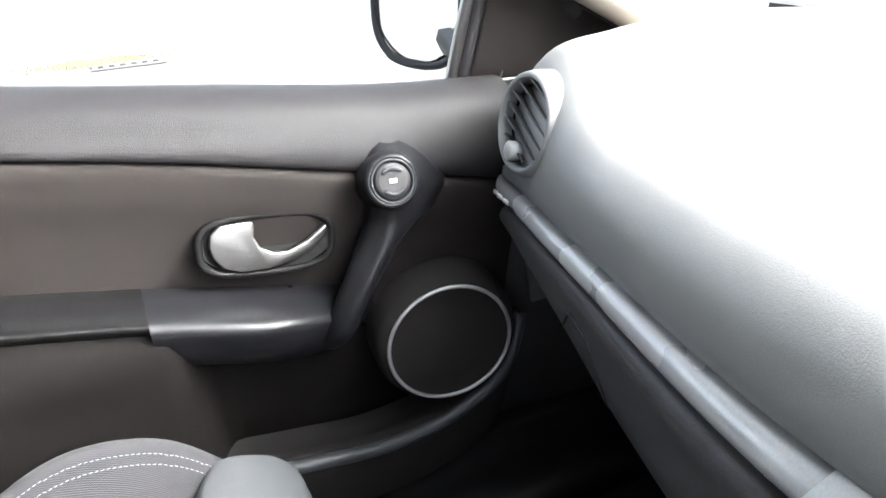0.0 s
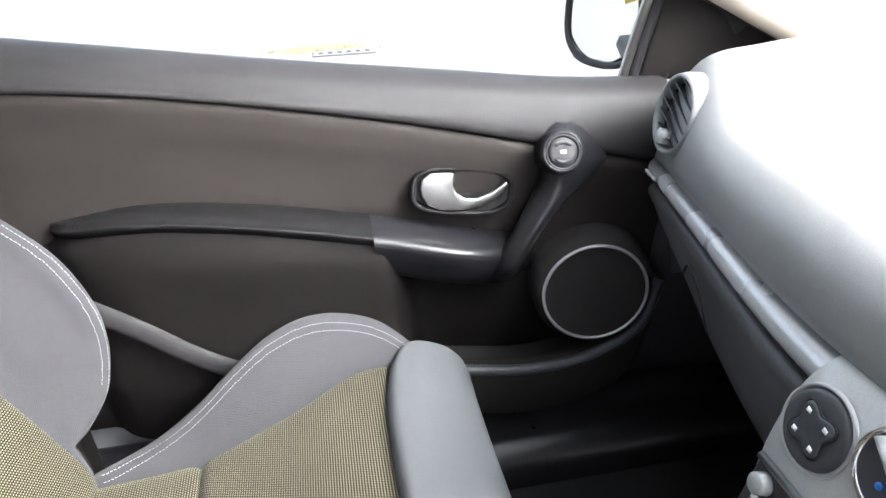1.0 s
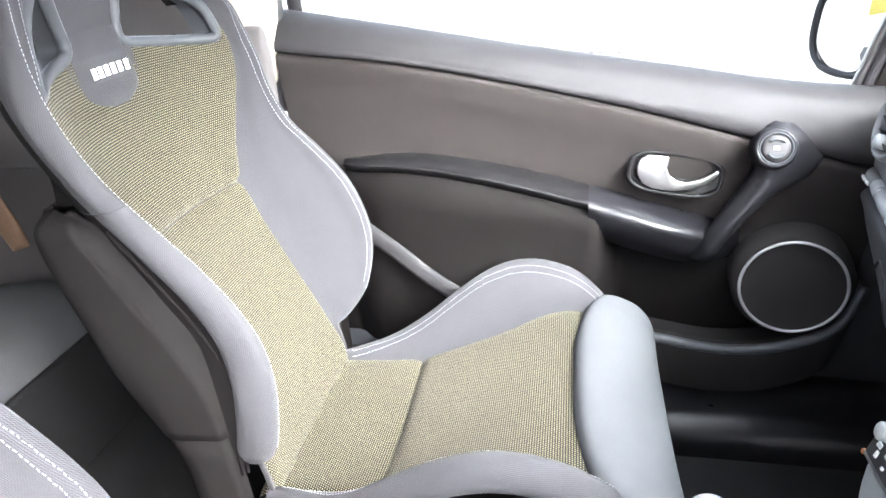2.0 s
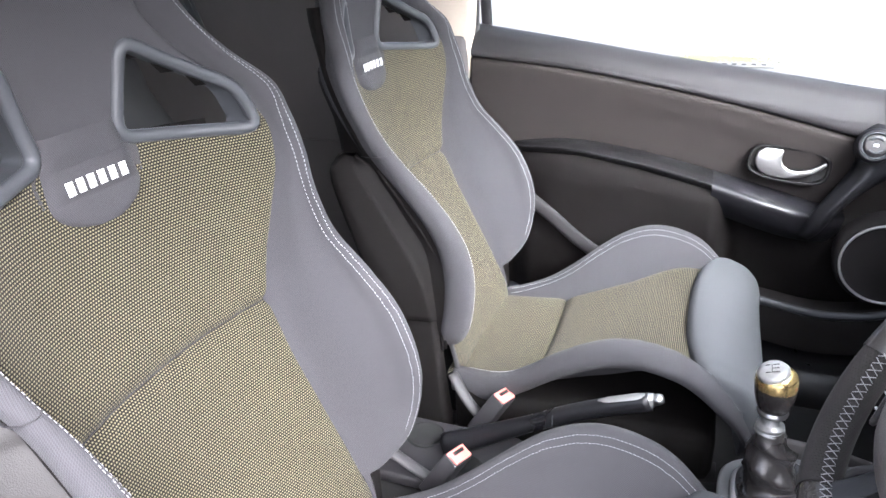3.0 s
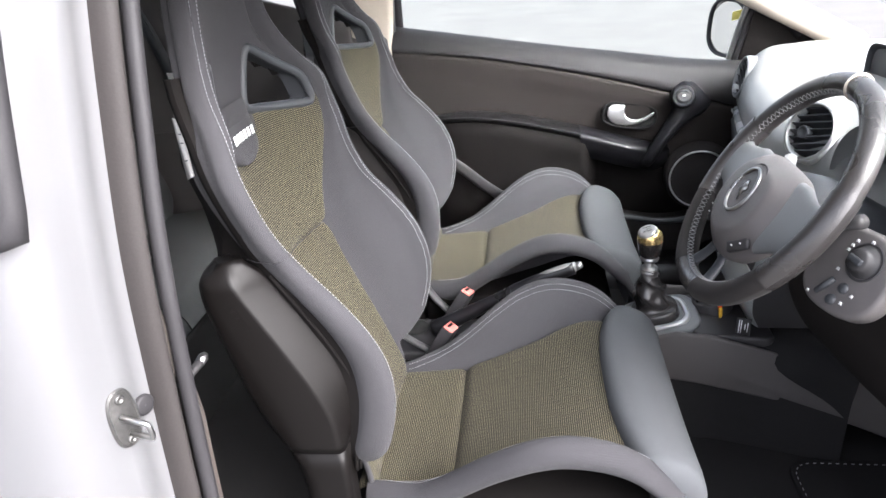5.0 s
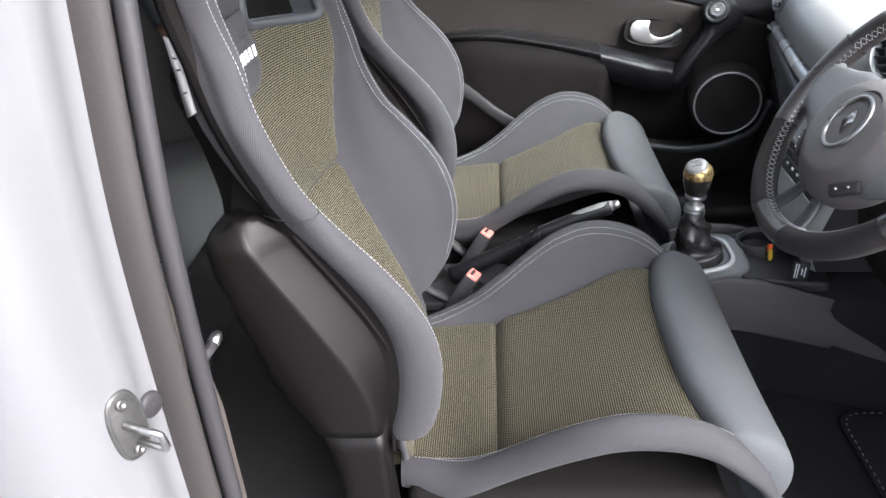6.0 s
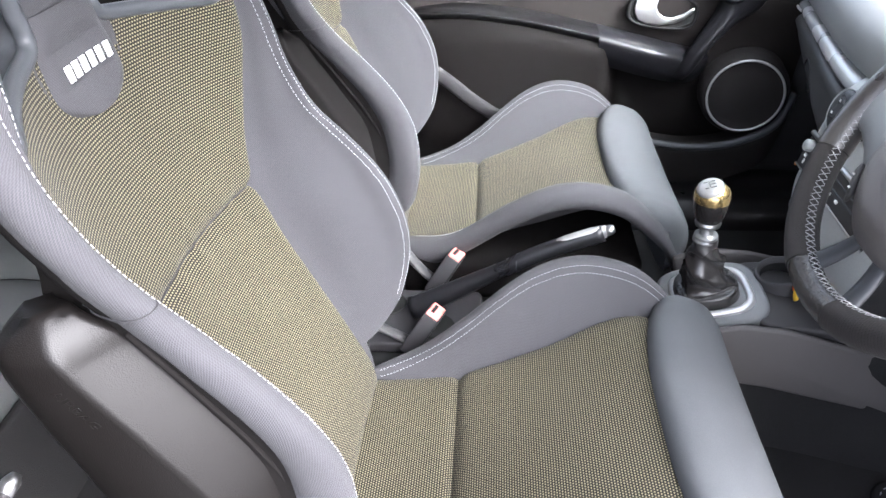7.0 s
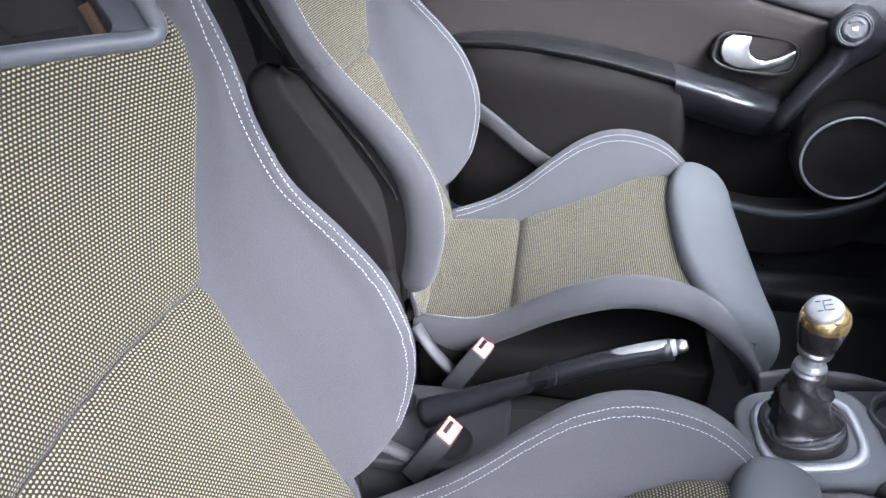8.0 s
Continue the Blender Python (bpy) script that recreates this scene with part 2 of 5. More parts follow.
drain = thing("drain_grate", (0.52, 6.55, 0.0), "rusty cast-iron drain grate sunk in the road", "drain grate")
IRON = material("cast_iron", (0.135, 0.133, 0.127), 0.8, metal=0.1, grain=120, bump=0.6, spread=0.3)
MOSS = material("moss", (0.15, 0.15, 0.085), 0.95, grain=200, bump=1.0, spread=0.4)
# shallow dark sheet under the bars: the shade of deep slots as a colour
SUMP = material("slot_shade", (0.018, 0.017, 0.016), 0.95, grain=60, bump=0.5)
part("sump", block((0.27, 6.50, 0.012), (0.79, 6.60, 0.0165)), SUMP, drain, smooth=False)
for i in range(7):
    x = 0.245 + i * 0.088
    soften(part("bar", block((x, 6.47, 0.010), (x + 0.046, 6.63, 0.019)), IRON, drain), 0.004)
for y in (6.44, 6.595):
    soften(part("rim", block((0.23, y, 0.008), (0.84, y + 0.055, 0.0175)), IRON, drain), 0.004)
bm = bmesh.new()
rng = random.Random(4)
for k in range(900):
    x, y = rng.gauss(0.28, 0.22), rng.gauss(6.92, 0.09)
    r = rng.uniform(0.004, 0.014)
    tube([(x, y, 0.0), (x, y, 0.008 + r * 0.4)], [r, r * 0.3], 5, bm)
tagged(part("moss_patch", bm, MOSS, None), "yellow-green moss and grit beside the drain", "moss", kind="stuff")

# ---- front seats ----
RIDGE = table([(0.44, -0.135, 0.155), (0.50, -0.111, 0.172), (0.56, -0.079, 0.191), (0.62, -0.056, 0.210), (0.68, -0.039, 0.218), (0.73, -0.034, 0.217),
               (0.78, -0.041, 0.214), (0.83, -0.062, 0.215), (0.88, -0.098, 0.213), (0.93, -0.141, 0.212), (0.98, -0.169, 0.223), (1.03, -0.185, 0.234),
               (1.08, -0.200, 0.234), (1.115, -0.210, 0.226), (1.16, -0.240, 0.188), (1.215, -0.262, 0.147), (1.30, -0.272, 0.116), (1.40, -0.277, 0.098), (1.47, -0.294, 0.070)])
SPINE = table([(0.44, -0.10), (0.52, -0.106), (0.60, -0.135), (0.70, -0.180), (0.80, -0.222), (0.851, -0.238), (0.93, -0.266), (1.00, -0.286), (1.08, -0.302),
               (1.19, -0.300), (1.30, -0.284), (1.42, -0.282), (1.47, -0.295)])
EDGE = table([(0.44, 0.150, -0.098), (0.523, 0.164, -0.096), (0.60, 0.160, -0.120), (0.70, 0.154, -0.158), (0.80, 0.152, -0.198), (0.851, 0.158, -0.216),
              (0.90, 0.174, -0.222), (0.96, 0.196, -0.219), (1.03, 0.214, -0.214), (1.075, 0.212, -0.221), (1.12, 0.182, -0.242), (1.20, 0.112, -0.275), (1.30, 0.085, -0.278), (1.47, 0.055, -0.294)])
HOLE = [(0.050, 1.088), (0.203, 1.064), (0.186, 1.118), (0.073, 1.188)]


def in_hole(u, z, grow=0.0):
    c = np.mean(HOLE, axis=0)
    h = [c + (np.array(p) - c) * (1 + grow) for p in HOLE]
    s = [(h[(i + 1) % 4][0] - h[i][0]) * (z - h[i][1]) - (h[(i + 1) % 4][1] - h[i][1]) * (u - h[i][0]) for i in range(4)]
    return all(v > 0 for v in s)


def back_front(u, z):
    """How far forward the middle of the back lies at a half-width u."""
    (c,), (ui, xi) = SPINE(z), EDGE(z)
    s = min(1, abs(u) / ui)
    return c + (xi - c) * s**2.2


SHELL = material("seat_shell_plastic", (0.0042, 0.0036, 0.0034), 0.40, grain=900, bump=0.3, gloss=0.2)
SIDECLOTH = material("black_side_cloth", (0.0060, 0.0052, 0.0050), 0.8, grain=900, bump=0.4, gloss=0.1)
FACET = table([(0.40, -0.190, -0.120, -0.105), (0.645, -0.204, -0.121, -0.106), (0.70, -0.230, -0.125, -0.096), (0.74, -0.246, -0.138, -0.097), (0.80, -0.262, -0.167, -0.121), (0.86, -0.278, -0.199, -0.156),
               (0.91, -0.286, -0.226, -0.188), (0.932, -0.283, -0.236, -0.203), (0.948, -0.268, -0.242, -0.222)])


def facet_ring(z, shrink=0.0, proud=0.246):
    """The moulded side of the seat back at a height: back edge, flat flank, ridge, sloping front face."""
    xb, xm, xf = FACET(z)
    low = max(0.0, (z - 0.915) / 0.033)
    o = proud - 0.022 * low**2 - shrink
    inner = max(min(0.190, proud - 0.034), EDGE(z)[0] + 0.012)
    return [(xb + 0.016, inner - 0.010), (xb + 0.002, inner), (xb, o - 0.020), (xb + 0.004, o - 0.007), (xb + 0.014, o - 0.001), (xb * 0.6 + xm * 0.4, o + 0.001), (xm - 0.006, o), (xm - 0.001, o - 0.0005),
            (xm + 0.002, o - 0.003), (xm + 0.006, o - 0.0085), (xf - 0.007, inner + 0.018 - shrink), (xf - 0.003, inner + 0.010), (min(xf - 0.010, EDGE(z)[1] - 0.012), inner), (min(xf - 0.028, EDGE(z)[1] - 0.020), inner - 0.004)]


def build_seat(y0, door, recline=0.0, longer=0.0):
    seat = thing("front_seat", (0.1, y0, FLOOR), "dark grey sports seat with olive dotted cloth centre and white stitching", "car seat", "front seats")

    cl, sl = math.cos(recline), math.sin(recline)

    def at(x, u, z):
        """A point of the seat back, which hinges at the cushion's rear."""
        return (-0.1 + (x + 0.1) * cl - (z - 0.5) * sl, y0 + u, 0.5 + (z - 0.5) * cl + (x + 0.1) * sl)

    def upright(p):
        return 0.5 + (p[2] - 0.5) * cl - (p[0] + 0.1) * sl

    # the cloth centre of the back: a lower and an upper pad that meet in a tucked crease
    def pad(z0, z1, top_cut):
        rows = []
        for z in np.linspace(z0, z1, 40):
            ui, _ = EDGE(z)
            e = min(z - z0, z1 - z)
            tuck = 0.0125 * math.exp(-e / 0.008)
            row = []
            for s in np.linspace(-1, 1, 81):
                u = ui * s
                side = 0.008 * math.exp(-(1 - abs(s)) * ui / 0.006)
                pleat = 0.0012 * math.exp(-e / 0.022) * math.sin(u * 95 + 3 * noise.noise((u * 30, z * 30, 0)))
                row.append(at(back_front(u, z) + 0.004 - tuck - side + pleat, u, z))
            rows.append(row)
        return sheet(rows, skip=(lambda p: in_hole(abs(p[1] - y0), upright(p), -0.02)) if top_cut else None)

    part("back_pad", pad(0.455, 0.849, False), DOTS, seat, "olive and black dotted cloth lower back pad")
    part("back_pad", pad(0.849, 1.13, True), DOTS, seat, "olive and black dotted cloth upper back pad")

    # dark tube sunk between the pads stands for the shade in the crease
    part("crease_shade", tube([at(back_front(u, 0.849) - 0.0075, u, 0.849) for u in np.linspace(-0.150, 0.150, 40)], 0.0010, 6), RUBBER, seat, "dark line for the shade in the tucked crease of the back")
    # side bolsters of the back
    def section(z):
        (xr, ur), (ui, xi) = RIDGE(z), EDGE(z)
        deep = 0.056 + 0.006 * min(1, max(0, (z - 0.90) / 0.15)) - 0.020 * min(1, max(0, (z - 1.08) / 0.08))
        taper = 0.022 * min(1, max(0, (z - 0.88) / 0.12)) * (1 if z < 1.13 else max(0.85, 1 - (z - 1.13) / 0.3))
        lean = 1 - min(1, max(0, (z - 1.06) / 0.12))
        bulge = 0.010 * min(1, max(0, (ur - ui) / 0.05))
        ring = [(ui - 0.004, xi - 0.012), (ui + 0.002, xi - 0.002), ((ui * 2 + ur) / 3, (xi * 2 + xr) / 3 + bulge), ((ui + 2 * ur) / 3, (xi + 2 * xr) / 3 + bulge * 1.1),
                (ur - 0.006, xr - 0.003), (ur, xr - 0.002), (ur + 0.009 * lean, xr - 0.007), (ur + 0.013 * lean - 0.003 * (1 - lean), xr - 0.020),
                (ur + 0.011 * lean - 0.012 * (1 - lean) - taper * 0.35, xr - 0.038), (ur + 0.004 - 0.016 * (1 - lean) - taper * 0.5, xr - deep * 0.92), (ur - 0.003 - 0.010 * (1 - lean) - taper * 0.5, xr - deep - 0.002), (ur - 0.008 - 0.010 * (1 - lean) - taper * 0.5, xr - deep - 0.010)]
        # the foot of the bolster draws in to a rounded end
        k = math.sqrt(max(0.0, 1 - max(0.0, (0.635 - z) / 0.060) ** 2)) if z > 0.575 else 0.0
        a = np.array(ring[1])
        f = 0.16 + 0.84 * k
        return [tuple(a + (np.array(p) - a) * f) for p in ring]

    for side in (1, -1):
        rows = []
        for z in np.r_[np.linspace(0.50, 0.572, 6), np.linspace(0.5755, 0.66, 26), np.linspace(0.67, 1.47, 104)]:
            c = curve_through(section(z), 34)
            rows.append([at(x, side * u, z) for u, x in c])
        bm = sheet(rows, skip=lambda p: in_hole(abs(p[1] - y0), upright(p)))
        b = part("back_bolster", bm, CLOTH, seat, "dark grey cloth back bolster with white double stitching")
        sew = bmesh.new()
        for inset, z0, z1 in ((0.006, 0.625, 1.45), (0.016, 0.64, 1.45)):
            stitches([at(q[1], side * q[0], z) for z, q in ((z, on_skin(section(z), 5, inset)) for z in np.linspace(z0, z1, 240))], sew)
        part("stitching", sew, THREAD, b)

        seam = curve_through(section(0.955), 60)[26:]
        part("cross_seam", tube([at(x + 0.0005, side * (u + 0.0008), 0.955 - 0.012 * k / 34) for k, (u, x) in enumerate(seam)], 0.0008, 5), RUBBER, b)
    # head section between the bolsters, above the cloth centre
    rows = []
    for z in np.linspace(1.05, 1.47, 84):
        ui = EDGE(z)[0]
        rows.append([at(back_front(ui * q, z) + 0.004 - 0.012 * math.exp(-(1 - abs(q)) * ui / 0.005), ui * q, z) for q in np.linspace(-1, 1, 45)])

    def cut(p):
        u, z = abs(p[1] - y0), upright(p)
        return in_hole(u, z) or (u > 0.070 and z < 1.125)

    head = part("headrest", sheet(rows, skip=cut), CLOTH, seat, "dark grey cloth integral headrest")
    marks = bmesh.new()
    for z0, h, wid, n in ((1.303, 0.012, 0.0052, 7), (1.289, 0.008, 0.0058, 5)):
        for i in range(n):
            u = (i - (n - 1) / 2) * wid * 2.3 - 0.012
            block((0, -wid, 0), (0.0008, wid, h), marks, Matrix.Translation(at(back_front(u, z0) + 0.0045, u, z0)))
    part("logo_shape", marks, WHITE, head, "pale block shapes")
    # the rear of the back
    rows, flank = [], []
    for z in np.linspace(0.46, 1.47, 50):
        xr, ur = RIDGE(z)
        b = min(xr - 0.085, SPINE(z)[0] - 0.03)
        high = min(1, max(0, (z - 1.06) / 0.08))
        b += 0.020 * high
        wide = ur - 0.028 - 0.006 * min(1, max(0, (z - 0.88) / 0.12))
        k = min(1, max(0, (z - 0.90) / 0.10))
        be = b * (1 - k) + max(b, xr - 0.072 + 0.026 * high) * k
        rows.append([at(be + (b - 0.02 - be) * (1 - abs(s) ** 3), s * wide, z) for s in np.linspace(-1, 1, 41)])
        flank.append([(x, u, z) for u, x in curve_through([(ur + 0.002, xr - 0.042), (ur - 0.004, xr - 0.055 - 0.015 * (1 - k)), (ur - 0.012, (xr + be) / 2 - 0.015), (wide, be - 0.002)], 10)])
    part("back_cover", sheet(rows, skip=lambda p: in_hole(abs(p[1] - y0), upright(p))), SIDECLOTH, seat, "black cloth rear cover")
    for side in (1, -1):
        part("side_cover", sheet([[at(x, side * u, z) for x, u, z in r] for r in flank[:36]]), SIDECLOTH, seat, "black cloth side of the seat back")
    # openings beside the neck, each with a moulded surround
    for side in (1, -1):
        ring = []
        hp = curve_closed(HOLE, 0.02)
        for u, z in hp:
            ring.append(at(face_x(u, z, section) + 0.002, side * u, z))
        f = part("opening_surround", tube(ring, 0.0078, 10, closed=True), BEZEL, seat, "smooth grey moulded surround of the belt opening")
        deep = [[(p[0] - d, p[1], p[2]) for p in ring] for d in (0.0, 0.02, 0.04)]
        part("tunnel", sheet(deep, closed=True, uv=False), BEZEL, f)
    # ribbed tag below the neck
    rows = []
    for z in np.linspace(1.016, 1.112, 60):
        w = np.interp(z, [1.016, 1.05, 1.08, 1.112], [0.060, 0.060, 0.056, 0.048]) * (1 if z > 1.048 else math.sqrt(max(0.02, 1 - ((1.048 - z) / 0.0335) ** 2)))
        rib = 0.004 * abs(math.sin((z - 1.016) / 0.032 * math.pi))
        rows.append([at(back_front(w * s, z) + 0.011 + rib * (1 - s**4) - 0.008 * s**8, w * s, z) for s in np.linspace(-1, 1, 21)])
    tag = part("tag", sheet(rows), CLOTH, seat, "padded grey tag with white lettering shapes")
    marks = bmesh.new()
    for i in range(6):
        u = -0.0345 + i * 0.0138
        z0, z1 = 1.054, 1.068
        block((0, -0.0042, 0), (0.0015, 0.0042, z1 - z0), marks, Matrix.Translation(at(back_front(u, 1.06) + 0.0155, u, z0)) @ pose(0, 0, 0, 0, -8, 0))
    part("logo_shape", marks, WHITE, tag, "white block shapes")
    # dark shell behind the lower back
    for side in (1, -1):
        proud, skin = (0.246, SHELL) if side == door else (0.222, SIDECLOTH)
        loops = [[at(x, side * u, z) for x, u in facet_ring(z, 0.0, proud)] for z in np.r_[np.linspace(0.645, 0.90, 22), np.linspace(0.905, 0.948, 14)]]
        bm = sheet(loops, closed=True, uv=False)
        bm.verts.ensure_lookup_table()
        bm.faces.new(bm.verts[-14:])
        bm.faces.new(bm.verts[:14][::-1])
        shell_side = part("back_shell", bm, skin, seat, "black moulded side of the seat back")
        loops = [[at(x, side * u, z) for x, u in facet_ring(z, 0.003, proud)] for z in np.linspace(0.40, 0.6425, 8)]
        bm = sheet(loops, closed=True, uv=False)
        bm.verts.ensure_lookup_table()
        bm.faces.new(bm.verts[-14:])
        part("shell_foot", bm, skin, seat, "black lower trim of the seat back")
        for lift, rad in ((0.010, 0.0030), (0.021, 0.0022)):
            edge = curve_through([at(FACET(z)[2] + lift * 0.5 - 0.004, side * (0.2125 - lift * 0.25), z + 0.2 * lift) for z in (0.92, 0.86, 0.80, 0.74, 0.70, 0.645, 0.58)], 40)
            part("cover_piping", tube(edge, rad, 8), SIDECLOTH, shell_side, "dark piped edge of the cover")

    # cushion
    def at(x, u, z):
        return (x + longer * min(1, max(0, (x + 0.11) / 0.14)), y0 + u, z)

    cr = table([(-0.11, 0.515, 0.165), (-0.02, 0.540, 0.203), (0.04, 0.585, 0.214), (0.09, 0.626, 0.226), (0.13, 0.654, 0.235), (0.18, 0.676, 0.240), (0.25, 0.676, 0.240),
                (0.30, 0.655, 0.236), (0.34, 0.618, 0.229), (0.38, 0.572, 0.222), (0.415, 0.50, 0.214)])
    ci = table([(-0.11, 0.160, 0.505), (0.03, 0.162, 0.522), (0.15, 0.172, 0.567), (0.28, 0.196, 0.612), (0.34, 0.205, 0.596), (0.38, 0.200, 0.54), (0.415, 0.19, 0.47)])
    cm = table([(-0.13, 0.500), (0.03, 0.512), (0.10, 0.538), (0.20, 0.580), (0.30, 0.612)])

    def cushion_pad(x0, x1):
        rows = []
        for x in np.linspace(x0, x1, 34):
            ui, zi = ci(x)
            e = min(x - x0, x1 - x)
            tuck = 0.0125 * math.exp(-e / 0.008)
            rows.append([at(x, ui * s, cm(x)[0] + (zi - cm(x)[0]) * abs(s) ** 2.2 + 0.004 - tuck - 0.008 * math.exp(-(1 - abs(s)) * ui / 0.006)) for s in np.linspace(-1, 1, 41)])
        return sheet(rows)

    part("cushion_pad", cushion_pad(-0.13, 0.03), DOTS, seat, "olive and black dotted cloth rear cushion pad")
    part("cushion_pad", cushion_pad(0.03, 0.31), DOTS, seat, "olive and black dotted cloth front cushion pad")

    def csec(x):
        (zr, ur), (ui, zi) = cr(x), ci(x)
        b = 0.008
        return [(ui - 0.004, zi - 0.012), (ui + 0.002, zi), ((2 * ui + ur) / 3, (2 * zi + zr) / 3 + b), ((ui + 2 * ur) / 3, (zi + 2 * zr) / 3 + b), (ur - 0.005, zr), (ur, zr),
                (ur + 0.010, zr - 0.004), (ur + 0.019, zr - 0.014), (ur + 0.022, zr - 0.028), (ur + 0.016, zr - 0.041), (ur - 0.002, zr - 0.050), (ur - 0.035, zr - 0.052)]

    for side in (1, -1):
        rows = [[at(x, side * u, z) for u, z in curve_through(csec(x), 30)] for x in np.linspace(-0.11, 0.415, 70)]
        tip = np.array(rows[-1])
        mid = tip.mean(axis=0)
        for f, dx in ((0.9, 0.006), (0.7, 0.011), (0.4, 0.014), (0.02, 0.015)):
            rows.append(mid + (tip - mid) * f + (dx, 0, -0.4 * dx))
        b = part("cushion_bolster", sheet(rows), CLOTH, seat, "dark grey cloth cushion bolster with white double stitching")
        sew = bmesh.new()
        for inset in (0.015, 0.026):
            stitches([at(x, side * q[0], q[1]) for x, q in ((x, on_skin(csec(x), 5, inset)) for x in np.linspace(-0.09, 0.36, 160))], sew)
        part("stitching", sew, THREAD, b)
    # front roll under the knees
    prof = curve_through([(0.283, 0.598), (0.285, 0.616), (0.297, 0.630), (0.318, 0.634), (0.350, 0.627), (0.382, 0.612), (0.403, 0.590), (0.412, 0.555), (0.404, 0.51), (0.37, 0.475)], 30)
    prof[:, 0] += 0.4 * longer * np.clip((prof[:, 0] - 0.32) / 0.08, 0, 1)
    rows = []
    for s in np.linspace(-1, 1, 61):
        u = 0.219 * s
        k = 1 - 0.05 * max(0, (abs(s) - 0.80) / 0.20) ** 2.5 + 0.012 * math.exp(-((abs(s) - 0.90) / 0.03) ** 2) * math.sin(abs(s) * 160)
        fwd = 0.030 * abs(s) ** 3
        mx, mz = 0.340, 0.55
        rows.append([at(mx + (x - mx) * k + fwd * (1 - 0.8 * min(1, max(0, (x - 0.29) / 0.11))), u, mz + (z - mz) * k) for x, z in prof])
    rows = np.array(rows)
    caps = []
    for f, du in ((0.86, 0.006), (0.6, 0.010), (0.3, 0.012), (0.02, 0.0125)):
        for end, sg in ((rows[0], -1), (rows[-1], 1)):
            m = end.mean(axis=0)
            caps.append((sg, m + (end - m) * f + (0, sg * du, 0)))
    rows = [r for g, r in caps if g < 0][::-1] + list(rows) + [r for g, r in caps if g > 0]
    part("front_roll", sheet(rows), VINYL, seat, "smooth grey rolled front edge of the cushion")
    # pan and rails
    soften(part("seat_pan", block(at(-0.10, -0.215, 0.40), at(0.35, 0.215, 0.50)), SIDECLOTH, seat, "black seat pan"), 0.02)
    for u in (-0.17, 0.17):
        part("rail", block(at(-0.16, u - 0.02, FLOOR), at(0.36, u + 0.02, 0.40)), BLACK, seat)
    return seat


def on_skin(sec, k, back, lift=0.0003):
    """The point of a section's skin that lies a given way back along it from its k-th point, lifted off a little."""
    c = curve_through(sec, 140)
    i = int(np.argmin(np.linalg.norm(c - np.array(sec[k]), axis=1)))
    d = np.r_[0, np.cumsum(np.linalg.norm(np.diff(c, axis=0), axis=1))]
    s = d[i] - back
    p = np.array([np.interp(s, d, c[:, 0]), np.interp(s, d, c[:, 1])])
    t = np.array([np.interp(s + 0.002, d, c[:, 0]), np.interp(s + 0.002, d, c[:, 1])]) - p
    n = np.array((-t[1], t[0])) / (np.linalg.norm(t) + 1e-9)
    return p + n * lift


def word(text, size, m, mat, parent, depth=0.0006):
    """Letters as a thin mesh, laid out by the pose m."""
    cu = bpy.data.curves.new("letters", "FONT")
    cu.body, cu.size, cu.extrude, cu.align_x, cu.align_y, cu.resolution_u = text, size, depth, "CENTER", "CENTER", 2
    tmp = new("letters", cu)
    me = bpy.data.meshes.new_from_object(tmp.evaluated_get(bpy.context.evaluated_depsgraph_get()))
    bpy.data.objects.remove(tmp)
    bm = bmesh.new()
    bm.from_mesh(me)
    bmesh.ops.transform(bm, matrix=m, verts=bm.verts)
    return part("lettering", bm, mat, parent, smooth=False)


def stitches(line, bm, length=0.0034, gap=0.0020, w=0.00042):
    """Short thread stitches along a line of points."""
    p = np.array(line, float)
    d = np.r_[0, np.cumsum(np.linalg.norm(np.diff(p, axis=0), axis=1))]
    s = 0.0
    while s + length < d[-1]:
        a, b = (np.array([np.interp(q, d, p[:, k]) for k in range(3)]) for q in (s, s + length))
        t = (b - a) / (np.linalg.norm(b - a) + 1e-9)
        n1 = np.cross(t, (0.3, 0.5, 0.8))
        n1 /= np.linalg.norm(n1)
        n2 = np.cross(t, n1)
        ends = []
        for c in (a, b):
            ends.append([bm.verts.new(c + w * (i * n1 + j * n2)) for i, j in ((1, 0), (0, 1), (-1, 0), (0, -1))])
        for i in range(4):
            bm.faces.new((ends[0][i], ends[0][(i + 1) % 4], ends[1][(i + 1) % 4], ends[1][i]))
        bm.faces.new(ends[0])
        bm.faces.new(ends[1])
        s += length + gap
    return bm


def curve_closed(corners, r, n=6):
    """A closed outline with rounded corners, in the plane."""
    out = []
    c = [np.array(p) for p in corners]
    for i in range(len(c)):
        a, b, d = c[i - 1], c[i], c[(i + 1) % len(c)]
        p, q = b + (a - b) / np.linalg.norm(a - b) * r, b + (d - b) / np.linalg.norm(d - b) * r
        for t in np.linspace(0, 1, n):
            out.append((1 - t) ** 2 * p + 2 * t * (1 - t) * b + t * t * q)
    dense = []
    for i in range(len(out)):
        a, b = out[i], out[(i + 1) % len(out)]
        k = max(1, int(np.linalg.norm(b - a) / 0.01))
        dense += [a + (b - a) * j / k for j in range(k)]
    return dense


def face_x(u, z, section):
    """The front face of the back at any half-width."""
    ui, _ = EDGE(z)
    if u <= ui:
        return back_front(u, z)
    c = curve_through(section(z), 60)
    k = int(np.argmax(c[:, 0]))
    return float(np.interp(u, c[: k + 1, 0], c[: k + 1, 1]))


driver_seat = build_seat(-0.35, -1)
build_seat(0.35, 1, 0.055, 0.012)

